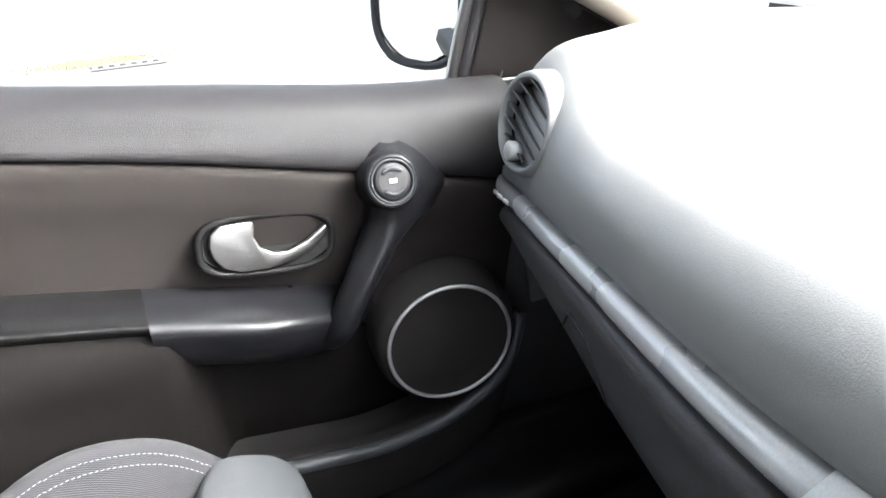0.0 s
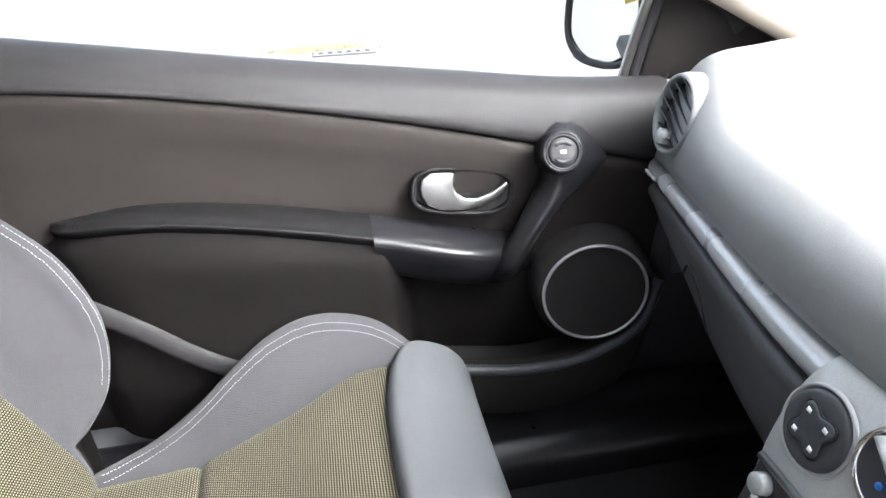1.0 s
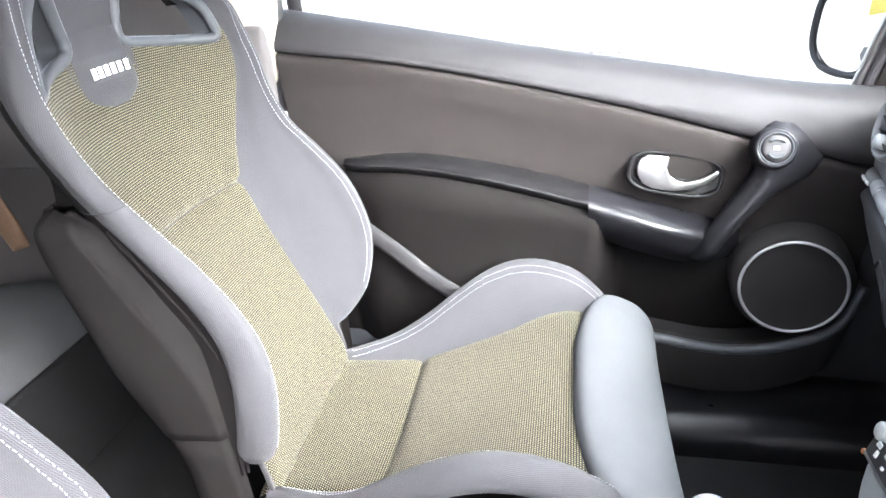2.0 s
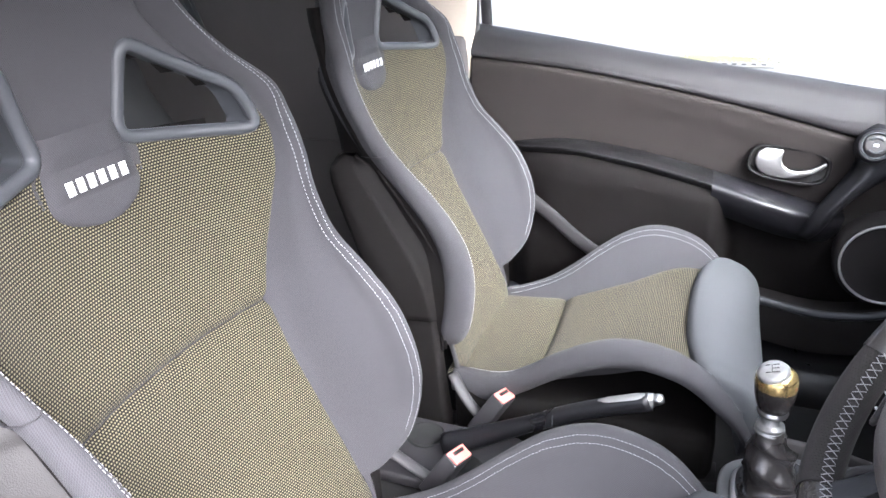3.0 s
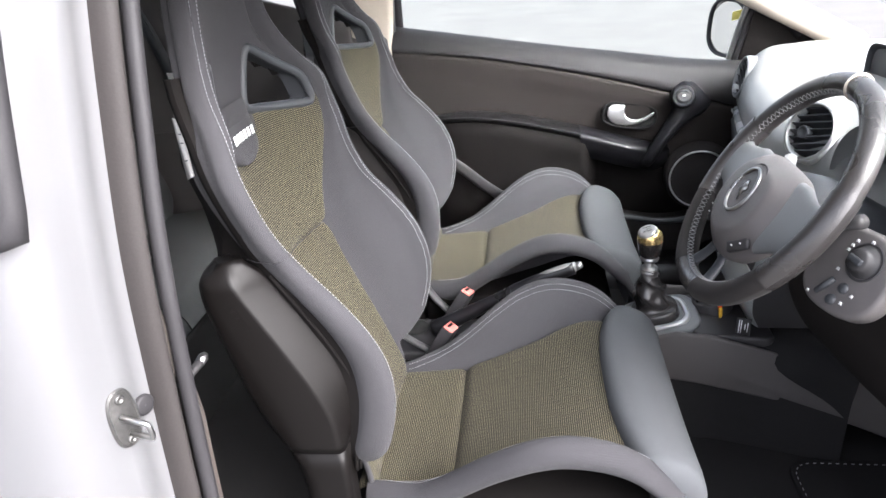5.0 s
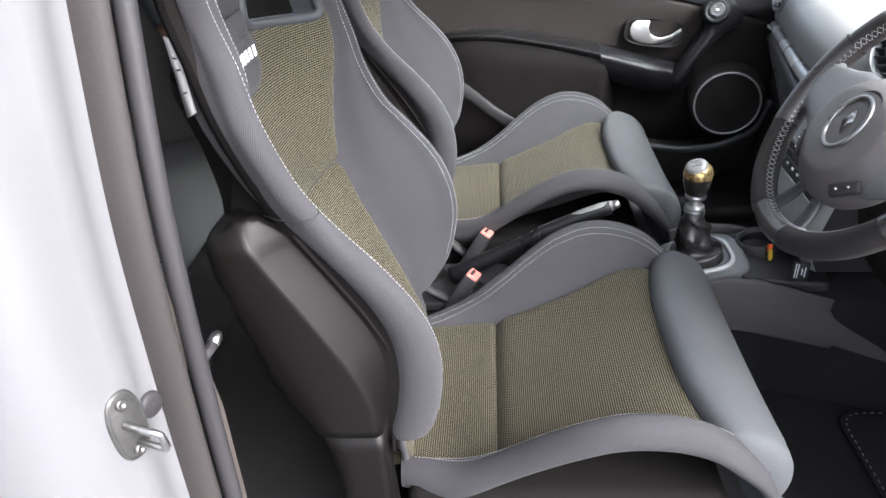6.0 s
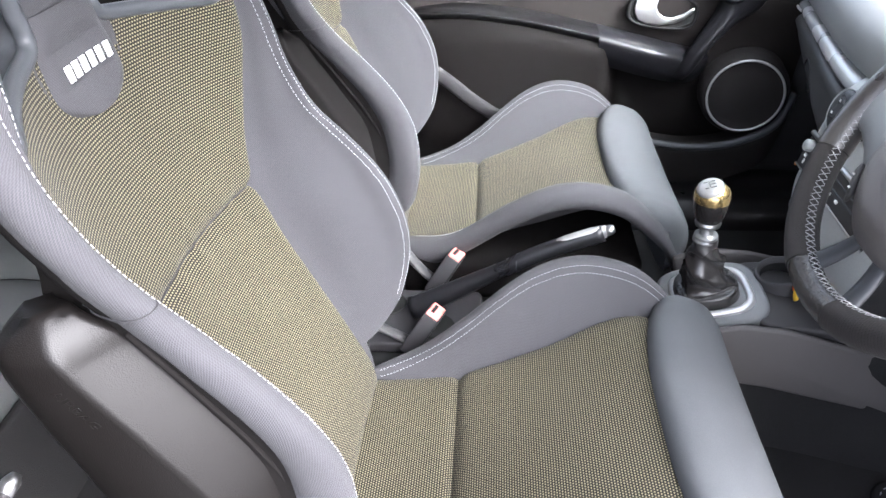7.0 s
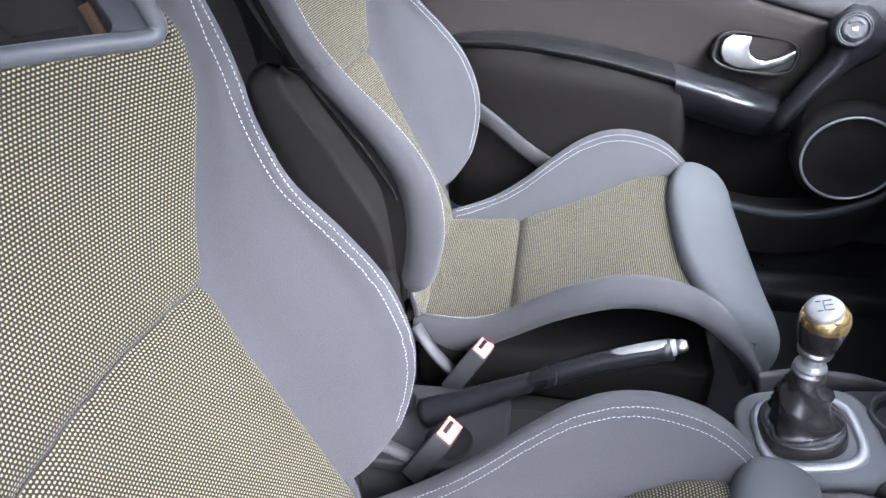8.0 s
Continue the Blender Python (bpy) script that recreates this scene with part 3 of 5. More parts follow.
# sewn label and embossed word on the driver's seat
q = [np.array(p) for p in ((-0.287, -0.548, 1.140), (-0.275, -0.553, 1.137), (-0.262, -0.572, 1.071), (-0.273, -0.569, 1.065))]
LABEL = material("label_cloth", (0.34, 0.34, 0.34), 0.8, grain=400)
lb = part("sewn_label", slab(q, (-0.0008, -0.0012, 0)), LABEL, driver_seat, "white cloth label with dark print bars")
for k in (0.25, 0.4, 0.7):
    a, c = q[0] * (1 - k) + q[3] * k, q[1] * (1 - k) + q[2] * k
    part("print_bar", tube([a * 0.7 + c * 0.3 + (0, -0.0016, 0), a * 0.3 + c * 0.7 + (0, -0.0016, 0)], 0.0010, 5), BEZEL, lb)
word("AIRBAG", 0.013, Matrix(((0.50, 0.866, 0, -0.231), (0, 0, -1, -0.35 - 0.2465), (-0.866, 0.50, 0, 0.875), (0, 0, 0, 1))), SHELL, driver_seat)


# ---- passenger door ----
BELT = table([(-0.24, 1.073), (0.0, 1.036), (0.19, 1.006), (0.46, 0.968), (0.63, 0.944), (0.82, 0.930)])
LINE = table([(-0.24, 1.010), (0.007, 0.984), (0.186, 0.953), (0.374, 0.914), (0.577, 0.863), (0.70, 0.832), (0.82, 0.802)])
ARM = table([(-0.24, 0.79), (-0.133, 0.808), (-0.025, 0.821), (0.123, 0.808), (0.311, 0.768), (0.525, 0.711), (0.82, 0.64)])

door = thing("passenger_door", (0.3, 0.74, 0.40), "closed dark car door with cloth panel, armrest and chrome-ringed speaker", "car door")
DX = np.linspace(-0.235, 0.80, 80)
rows = []
for x in DX:
    b, k = BELT(x)[0], LINE(x)[0]
    rows.append([(x, y, z) for y, z in curve_through([(0.80, b - 0.012), (0.775, b + 0.001), (0.742, b), (0.716, b - 0.014), (0.703, b - 0.036), (0.6955, k + 0.006), (0.699, k + 0.001), (0.707, k)], 28)])
part("upper_pad", sheet(rows), DOORUP, door, "dark grey soft-touch top of the door")
rows = []
for x in DX:
    k, a = LINE(x)[0], ARM(x)[0]
    rows.append([(x, y, z) for y, z in curve_through([(0.709, k - 0.001), (0.699, k - 0.004), (0.700, k - 0.03), (0.716, (k + a) / 2), (0.735, a), (0.742, a - 0.04)], 22)])
part("cloth_panel", sheet(rows), DOORCLOTH, door, "brownish dark cloth door panel")


def arm_piece(x0, x1, mat, label, deep):
    rows = []
    for x in np.linspace(x0, x1, 44):
        a, e = ARM(x)[0], arm_edge(x)[0]
        out = 0.742 - e
        d = deep(x)
        rows.append([(x, y, z) for y, z in curve_through([(0.75, a - 0.004), (0.742 - out * 0.3, a - 0.001), (0.742 - out * 0.75, a - 0.003), (e + 0.008, a - 0.008), (e + 0.001, a - 0.17 * d), (e + 0.004, a - 0.32 * d), (e + 0.016, a - 0.62 * d), (e + 0.045 * d / 0.09, a - d)], 26)])
    bm = sheet(rows)
    return part("armrest", bm, mat, door, label)


arm_edge = table([(-0.15, 0.735), (-0.12, 0.705), (-0.06, 0.678), (0.05, 0.662), (0.315, 0.652), (0.49, 0.655), (0.54, 0.680), (0.59, 0.735)])
arm_piece(-0.14, 0.316, ARMPAD, "dark leatherette armrest pad", lambda x: 0.044)
arm_piece(0.3155, 0.59, GRIP, "smooth grey front of the armrest", lambda x: 0.086)
# lower panel: proud at the rear, set back round the speaker
rows = []
for x in DX:
    s = min(1, max(0, (x - 0.325) / 0.06))
    s = s * s * (3 - 2 * s)
    y = max(0.658, arm_edge(x)[0] + 0.003) * (1 - s) + 0.748 * s
    a = ARM(x)[0] - 0.026 - 0.014 * s
    rows.append([(x, yy, z) for yy, z in curve_through([(y + 0.012 + 0.018 * s, a + 0.004), (y + 0.001, a - 0.008 - 0.03 * s), (y + 0.002, 0.66), (y + 0.004, 0.58), (y + 0.008, 0.52), (y + 0.025, 0.45), (y + 0.035, 0.40)], 24)])
part("lower_panel", sheet(rows), DOORRISE, door, "black plastic lower door panel")
strap = curve_through([(-0.20, 0.655, 0.76), (-0.10, 0.652, 0.705), (-0.03, 0.650, 0.655), (0.03, 0.650, 0.605), (0.09, 0.652, 0.565), (0.2, 0.655, 0.53), (0.36, 0.66, 0.50)], 40)
part("pocket_rim", tube(strap, 0.017, 12, flat=0.35, up=(0, 1, 0)), DOORUP, door, "grey rim of the door pocket")
lip = curve_through([(0.34, 0.668, 0.502), (0.455, 0.660, 0.487), (0.576, 0.658, 0.472), (0.678, 0.660, 0.486), (0.760, 0.668, 0.528), (0.795, 0.684, 0.60)], 44)
rows = [curve_through([p + (0, 0.03, -0.11), p + (0, 0.012, -0.05), p + (0, 0.002, -0.016), p, p + (0, 0.005, 0.009), p + (0, 0.02, 0.008), p + (0, 0.05, -0.006), p + (0, 0.10, -0.01)], 22) for p in lip]
# tube paler than the bin: the highlight along its lip is in the colour
part("lip_highlight", tube([p + (0, 0.004, 0.004) for p in lip], 0.0095, 10), BEZEL, door, "grey rounded lip of the door bin, paler for its highlight")
part("door_bin", sheet(rows), DOORLOW, door, "black lower door bin lip")
skin = [[(x, y, z) for y, z in curve_through([(0.80, BELT(x)[0] - 0.016), (0.825, BELT(x)[0] - 0.03), (0.85, 0.80), (0.85, 0.55), (0.83, 0.35), (0.79, 0.30), (0.72, 0.36)], 16)] for x in np.linspace(-0.24, 1.0, 20)]
part("outer_skin", sheet(skin), PAINT, door, "silver-white painted outside of the door")
# speaker
SPK = frame_of((-0.14, -0.988, 0.02))
C = (0.673, 0.672, 0.605)
spk = part("speaker", turned(C, SPK, [(0.104, -0.09), (0.102, -0.02), (0.096, -0.006), (0.090, -0.002), (0.083, 0.0), (0.078, -0.003), (0.05, 0.001), (0.02, 0.003), (0.0005, 0.003)], 64), DOORLOW, door, "round black speaker grille")
part("chrome_ring", tube(oval(C, SPK, 0.0865, 0.0865, 90, lift=0.002), 0.0029, 10, closed=True), RINGM, spk, "bright satin chrome ring")
hump = turned((0.66, 0.745, 0.675), frame_of((-0.1, -0.8, 0.6)), [(0.062, -0.03), (0.058, 0.0), (0.04, 0.018), (0.0005, 0.024)], squash=0.55)
part("speaker_hump", hump, DOORLOW, spk)
# inner door handle
H0 = frame_of((0, -1, 0.10))
H = (H0[0] * math.cos(0.13) - H0[1] * math.sin(0.13), H0[1] * math.cos(0.13) + H0[0] * math.sin(0.13), H0[2])
HC = np.array((0.461, 0.709, 0.796))
han = part("handle_surround", tube(oval(HC, H, 0.0775, 0.0350, 64, 3.2, lift=0.000), 0.0044, 12, closed=True), ARMPAD, door, "black oval handle surround")
part("handle_bowl", turned(HC, H, [(0.0765, 0.0010), (0.068, -0.004), (0.045, -0.012), (0.0005, -0.015)], squash=0.45), DARK, han)
top = [(-0.068, 0.004), (-0.066, 0.018), (-0.055, 0.027), (-0.034, 0.0285), (-0.018, 0.0285), (-0.016, 0.024), (-0.017, 0.010), (-0.010, -0.002), (0.004, -0.009), (0.022, -0.009), (0.045, 0.001), (0.060, 0.012), (0.068, 0.018)]
low = [(0.0715, 0.013), (0.066, 0.004), (0.052, -0.010), (0.030, -0.021), (-0.002, -0.0275), (-0.034, -0.0275), (-0.054, -0.021), (-0.064, -0.009)]
bm = bmesh.new()
outer = [HC + H[0] * a * 0.99 + H[1] * b * 1.06 + H[2] * 0.001 for a, b in top + low]
slab(outer, H[2] * 0.007, bm)
soften(part("handle_lever", bm, SATIN, han, "satin silver handle lever"), 0.0028, 3)
# pull handle: a strap that leaves the armrest and flares into the switch pod; rows of left x, z, right x, z, foot y, height, crest
GRAB = [(0.603, 0.896, 0.630, 0.894, 0.700, 0.010, 0.5), (0.587, 0.885, 0.652, 0.880, 0.700, 0.030, 0.40), (0.578, 0.866, 0.675, 0.856, 0.700, 0.041, 0.32),
        (0.577, 0.845, 0.690, 0.832, 0.700, 0.043, 0.29), (0.579, 0.822, 0.676, 0.806, 0.699, 0.041, 0.31), (0.572, 0.797, 0.640, 0.785, 0.692, 0.037, 0.38),
        (0.553, 0.768, 0.607, 0.762, 0.680, 0.031, 0.43), (0.533, 0.738, 0.577, 0.732, 0.670, 0.026, 0.47), (0.515, 0.708, 0.553, 0.694, 0.668, 0.023, 0.5),
        (0.502, 0.677, 0.537, 0.662, 0.674, 0.020, 0.5), (0.493, 0.652, 0.527, 0.640, 0.695, 0.016, 0.5)]
rows = []
for xl, zl, xr, zr, yf, hh, cr in curve_through(GRAB, 44):
    ring = []
    for q in np.linspace(0, 1, 20):
        w = math.log(0.5) / math.log(cr)
        ring.append((xl + (xr - xl) * q, yf - hh * math.sin(math.pi * q**w) ** 0.75, zl + (zr - zl) * q))
    for q in np.linspace(0.95, 0.05, 6):
        ring.append((xl + (xr - xl) * q, yf + 0.008, zl + (zr - zl) * q))
    rows.append(ring)
ph = part("pull_handle", sheet(rows, closed=True, uv=False), GRIP, door, "dark grey moulded pull handle")
SW = frame_of((-0.12, -0.94, 0.30))
SC = np.array((0.601, 0.652, 0.863))
pod = part("switch_pod", turned(SC, SW, [(0.036, -0.05), (0.0345, -0.016), (0.032, -0.004), (0.029, 0.0), (0.0265, -0.0005), (0.0245, -0.003), (0.0005, -0.003)], 48), GRIP, ph, "grey round switch pod")
part("switch_ring", tube(oval(SC, SW, 0.0245, 0.0245, 48, lift=-0.0005), 0.0014, 8, closed=True), BEZEL, pod)
sw = part("window_switch", turned(SC, SW, [(0.0215, -0.003), (0.020, 0.001), (0.015, 0.002), (0.0005, 0.001)], 40), BLACK, pod, "black round window switch")
for v in (1, -1):
    arc = [SC + SW[0] * 0.0155 * math.cos(q) + SW[1] * v * (0.0165 * math.sin(q) - 0.002) + SW[2] * 0.0025 for q in np.linspace(radians(42), radians(138), 12)]
    part("switch_lip", tube(arc, [0.0010] + [0.0028] * 10 + [0.0010], 8), BEZEL, sw)
part("window_symbol", slab([SC + SW[0] * a + SW[1] * b + SW[2] * 0.0015 for a, b in ((-0.0045, -0.0025), (0.0045, -0.0025), (0.0045, 0.003), (-0.0045, 0.003))], SW[2] * 0.0006), WHITE, sw, "white window symbol")
# corner panel behind the mirror, window frame and glass
tri = [(0.775, 0.795, 0.922), (1.12, 0.785, 0.900), (1.10, 0.775, 0.965), (0.955, 0.760, 1.012), (0.915, 0.755, 1.025), (0.865, 0.748, 1.055), (0.80, 0.742, 1.115)]
soften(part("mirror_corner", slab(tri, (0, 0.02, 0)), DOORCLOTH, door, "dark plastic mirror corner panel"), 0.006)
post = curve_through([(0.748, 0.798, 0.918), (0.758, 0.775, 1.0), (0.782, 0.745, 1.13)], 12)
part("window_post", tube(post, 0.008, 8), SATIN, door, "thin bright window post")
part("window_post", tube([p + (0.016, 0.002, 0) for p in post], 0.011, 8), RUBBER, door, "black rubber window channel")
rail = curve_through([(0.93, 0.775, 1.00), (0.85, 0.750, 1.075), (0.66, 0.722, 1.18), (0.42, 0.695, 1.275), (0.22, 0.672, 1.345), (-0.18, 0.655, 1.39)], 30)
part("window_rail", tube(rail, 0.016, 10), RUBBER, door, "black window rail")
part("rear_post", tube(curve_through([(-0.222, 0.790, 1.04), (-0.215, 0.74, 1.2), (-0.20, 0.665, 1.39)], 14), 0.013, 10), RUBBER, door, "black rear window post")
pane = part("door_window", slab([(-0.222, 0.798, 1.05), (0.76, 0.800, 0.925), (0.785, 0.748, 1.11), (0.45, 0.70, 1.27), (0.22, 0.675, 1.345), (-0.20, 0.668, 1.385)], (0, 0.004, 0)), GLASS, door, "clear side window glass", smooth=False)
pane.visible_shadow = False
# wing mirror outside the glass
M = frame_of((-0.94, -0.33, 0.05))
MC = (0.788, 0.985, 0.996)
mir = part("wing_mirror", turned(MC, M, [(0.098, 0.0), (0.105, -0.02), (0.10, -0.05), (0.07, -0.09), (0.0005, -0.10)], squash=0.85), BLACK, door, "black wing mirror housing")
part("mirror_rim", tube(oval(MC, M, 0.098, 0.084, 60, 2.8), 0.0065, 8, closed=True), RUBBER, mir)
part("mirror_glass", turned(MC, M, [(0.094, -0.001), (0.0005, -0.001)], squash=0.85), CHROME, mir, "mirror glass")
part("mirror_arm", tube([(0.80, 0.80, 0.93), (0.82, 0.86, 0.935), (0.83, 0.94, 0.955)], [0.03, 0.026, 0.03], 12), BLACK, mir)

stk = thing("window_sticker", (0.765, 0.81, 1.04), "small yellow sticker behind the window post", "sticker")
part("sticker", slab([(0.752, 0.812, 1.040), (0.782, 0.812, 1.046), (0.778, 0.805, 1.072), (0.750, 0.805, 1.066)], (0, 0.0008, 0)), material("yellow_print", (0.40, 0.36, 0.10), 0.6, grain=200), stk, "", False)

# ---- car shell ----
shell = thing("car_body", (-0.2, -0.8, 0.2), "silver-white painted car body with open door frame", "car body", kind="structure")
part("floor_carpet", block((-1.6, -0.66, FLOOR - 0.03), (1.3, 0.70, FLOOR)), CARPET, shell, "black floor carpet", smooth=False)
# floor mat with stitched edge, driver's side
mat = thing("floor_mat", (0.9, -0.38, FLOOR), "black carpet floor mat with a white stitched edge", "floor mat")
outl = curve_closed([(0.69, -0.56), (1.14, -0.56), (1.16, -0.17), (0.69, -0.17)], 0.05)
soften(part("mat_body", slab([(x, y, FLOOR) for x, y in outl], (0, 0, 0.010)), CARPET, mat), 0.003)
sew = bmesh.new()
stitches([(0.92 + (x - 0.92) * 0.965, -0.365 + (y + 0.365) * 0.95, FLOOR + 0.0105) for x, y in outl], sew, 0.006, 0.009, 0.0011)
part("stitching", sew, THREAD, mat)
for s in (1, -1):
    prof = [(0.60, FLOOR), (0.615, 0.31), (0.64, 0.335), (0.69, 0.345), (0.73, 0.365), (0.77, 0.36), (0.80, 0.33), (0.82, 0.22)]
    part("sill", sheet([[(x, s * y, z) for y, z in curve_through(prof, 24)] for x in np.linspace(-0.30, 1.0, 30)]), GRIP if s > 0 else PAINT, shell, "black plastic sill trim" if s > 0 else "painted door sill")
    kick = [(0.66, 0.775, FLOOR), (1.3, 0.70, FLOOR), (1.3, 0.70, 0.95), (0.80, 0.775, 0.90), (0.66, 0.785, 0.60)]
    part("kick_panel", slab([(x, s * y, z) for x, y, z in kick], (0, s * 0.03, 0)), BLACK, shell, "black footwell side panel")
part("roof_skin", sheet([[(x, y, 1.462 + 0.030 * (1 - (y / 0.62) ** 2) - 0.02 * ((x + 0.5) / 1.1) ** 2) for y in np.linspace(-0.62, 0.62, 16)] for x in np.linspace(-1.6, 0.40, 16)]), PAINT, shell, "silver-white painted roof")
part("roof_lining", block((-1.55, -0.60, 1.435), (0.36, 0.60, 1.455)), LINING, shell, "beige roof lining", smooth=False)
for s in (1, -1):
    # cant rail and screen pillar in one bent bar
    bar = curve_through([(-1.5, s * 0.58, 1.38), (-0.2, s * 0.62, 1.42), (0.25, s * 0.63, 1.375), (0.5, s * 0.655, 1.265), (0.8, s * 0.70, 1.11), (1.08, s * 0.75, 0.97)], 50)
    if s < 0:
        bar = bar + (0, -0.006, 0.020)
    p = part("screen_pillar", tube(bar, 0.045 if s > 0 else 0.037, 14, flat=0.8), LINING if s > 0 else DOORUP, shell, "beige trimmed screen pillar and roof rail" if s > 0 else "dark screen pillar and roof rail")
    inner = [q + (0.0, s * 0.045, -0.014) for q in bar[12:]]
    part("door_seal", tube(inner, 0.024 if s > 0 else 0.017, 10), RUBBER, p, "black rubber door seal")
    part("rear_pillar", slab([(-0.95, s * 0.69, 1.05), (-1.6, s * 0.69, 1.05), (-1.6, s * 0.58, 1.42), (-1.15, s * 0.58, 1.42)], (0, s * 0.05, 0)), LINING, shell, "beige rear pillar trim")
    side = [(-0.24 if s > 0 else -0.36, FLOOR), (-1.6, FLOOR), (-1.6, 1.12), (-0.24 if s > 0 else -0.36, 1.06)]
    soften(part("rear_side_panel", slab([(x, s * 0.675, z) for x, z in side], (0, s * 0.03, 0)), CONSOLE, shell, "black rear side panel"), 0.012, 3)
cp = curve_through([(-1.56, 0.625, 1.165), (-1.486, 0.62, 1.179), (-1.424, 0.62, 1.190), (-1.365, 0.62, 1.186), (-1.332, 0.62, 1.14), (-1.315, 0.62, 1.081), (-1.303, 0.62, 1.028), (-1.295, 0.62, 0.985)], 30)
part("rear_trim", tube(cp, np.interp(np.linspace(0, 1, 30), [0, 0.5, 0.8, 1], [0.034, 0.034, 0.026, 0.010]), 12, flat=0.8), LINING, shell, "beige curved trim beside the rear bench")
soften(part("rear_upper_trim", slab([(x, 0.645, z) for x, z in ((-1.6, 0.80), (-0.34, 0.80), (-0.34, 1.10), (-0.45, 1.14), (-0.65, 1.195), (-0.85, 1.225), (-1.25, 1.235), (-1.6, 1.21))], (0, 0.02, 0)), CONSOLE, shell, "black rear side trim"), 0.008)
mp = [(-0.245, 0.690, 0.95), (-0.33, 0.690, 0.95), (-0.36, 0.675, 1.10), (-0.33, 0.615, 1.43), (-0.19, 0.615, 1.43), (-0.225, 0.675, 1.10)]
soften(part("middle_pillar", slab(mp, (0, 0.05, 0)), LINING, shell, "pale trimmed pillar behind the door"), 0.012, 3)
part("pillar_edge", tube(curve_through([(-0.243, 0.735, 0.9), (-0.238, 0.725, 1.10), (-0.205, 0.655, 1.42)], 14), 0.016, 10), BLACK, shell, "black door seal on the pillar")
ws = part("windscreen", slab([(0.36, -0.60, 1.43), (0.36, 0.60, 1.43), (1.28, 0.70, 1.0), (1.28, -0.70, 1.0)], (0.003, 0, 0.004)), GLASS, shell, "clear windscreen", smooth=False)
ws.visible_shadow = False
part("rear_window", slab([(-1.60, -0.60, 1.262), (-1.60, 0.60, 1.262), (-1.54, 0.56, 1.44), (-1.54, -0.56, 1.44)], (-0.004, 0, 0)), glass("rear_glass", (0.72, 0.76, 0.74)), shell, "tinted rear window", smooth=False).visible_shadow = False
part("firewall", block((1.28, -0.75, FLOOR), (1.32, 0.75, 0.98)), BLACK, shell, smooth=False)
part("tailgate", block((-1.63, -0.72, FLOOR), (-1.60, 0.72, 1.26)), BLACK, shell, smooth=False)
# door frame on the driver's side: seal, painted jamb and quarter with its window
SEALY = table([(0.20, 0.735), (0.40, 0.730), (0.66, 0.723), (0.85, 0.712), (1.04, 0.692), (1.16, 0.666), (1.27, 0.638), (1.36, 0.610), (1.43, 0.585)])


def jamb(z):
    y = SEALY(z)[0]
    return curve_through([(-0.290, y + 0.004), (-0.296, y + 0.018), (-0.305, y + 0.034), (-0.297, y + 0.041), (-0.308, y + 0.075), (-0.318, y + 0.105), (-0.330, y + 0.122), (-0.352, y + 0.132), (-0.42, y + 0.137), (-0.7, y + 0.139), (-1.6, y + 0.10)], 80)


zs = np.r_[np.linspace(0.20, 1.08, 30), np.linspace(1.10, 1.43, 20)]
bm = sheet([[(x, -y, z) for x, y in jamb(z)] for z in zs], skip=lambda p: p[2] > 1.10 and -1.1 < p[0] < -0.325 and p[2] < 1.36)
part("quarter_panel", bm, PAINT, shell, "silver-white painted rear quarter and door jamb")
winf = [(-0.328, -(SEALY(z)[0] + 0.136), z) for z in np.linspace(1.36, 1.10, 14)]
part("window_rubber", tube(winf + [(x, -(SEALY(1.10)[0] + 0.139), 1.10) for x in np.linspace(-0.34, -1.05, 10)], 0.018, 10, flat=0.8), RUBBER, shell, "black rubber edge of the quarter window")
part("quarter_window", slab([(-0.33, -0.80, 1.10), (-1.1, -0.80, 1.10), (-1.1, -0.73, 1.36), (-0.33, -0.74, 1.36)], (0, 0.004, 0)), glass("dark_glass", (0.60, 0.64, 0.62)), shell, "tinted quarter window", smooth=False).visible_shadow = False
line = [(-0.268, -SEALY(z)[0], z) for z in np.linspace(0.30, 1.42, 50)]
SEALGREY = material("seal_rubber", (0.026, 0.023, 0.0225), 0.65, grain=300, bump=0.3, gloss=0.25)
TRIMBROWN = material("pillar_trim_plastic", (0.045, 0.038, 0.034), 0.6, grain=700, bump=0.3, gloss=0.25)
flange = [[(x, -(SEALY(z)[0] + y), z) for x, y in curve_through([(-0.296, 0.018), (-0.282, 0.019), (-0.272, 0.016), (-0.267, 0.009), (-0.270, 0.003), (-0.276, 0.001)], 12)] for z in np.linspace(0.28, 1.43, 56)]
seal = part("door_seal", sheet(flange), SEALGREY, shell, "grey rubber door seal")
part("seal_roll", tube([(x + 0.004, y + 0.0105, z) for x, y, z in line], 0.0098, 12, flat=0.9, up=(0, 1, 0)), RUBBER, seal, "dark soft inner roll of the seal")
tuck = lambda z: min(1, max(0, (z - 0.80) / 0.16))
part("pillar_trim", sheet([[(x - 0.020 * tuck(z), -(SEALY(z)[0] - y + 0.022 * tuck(z)), z) for x, y in curve_through([(-0.268, 0.016), (-0.258, 0.020), (-0.254, 0.026), (-0.260, 0.033), (-0.30, 0.040), (-0.42, 0.020)], 14)] for z in np.linspace(0.30, 1.42, 40)]), TRIMBROWN, shell, "brown-grey inner pillar trim")
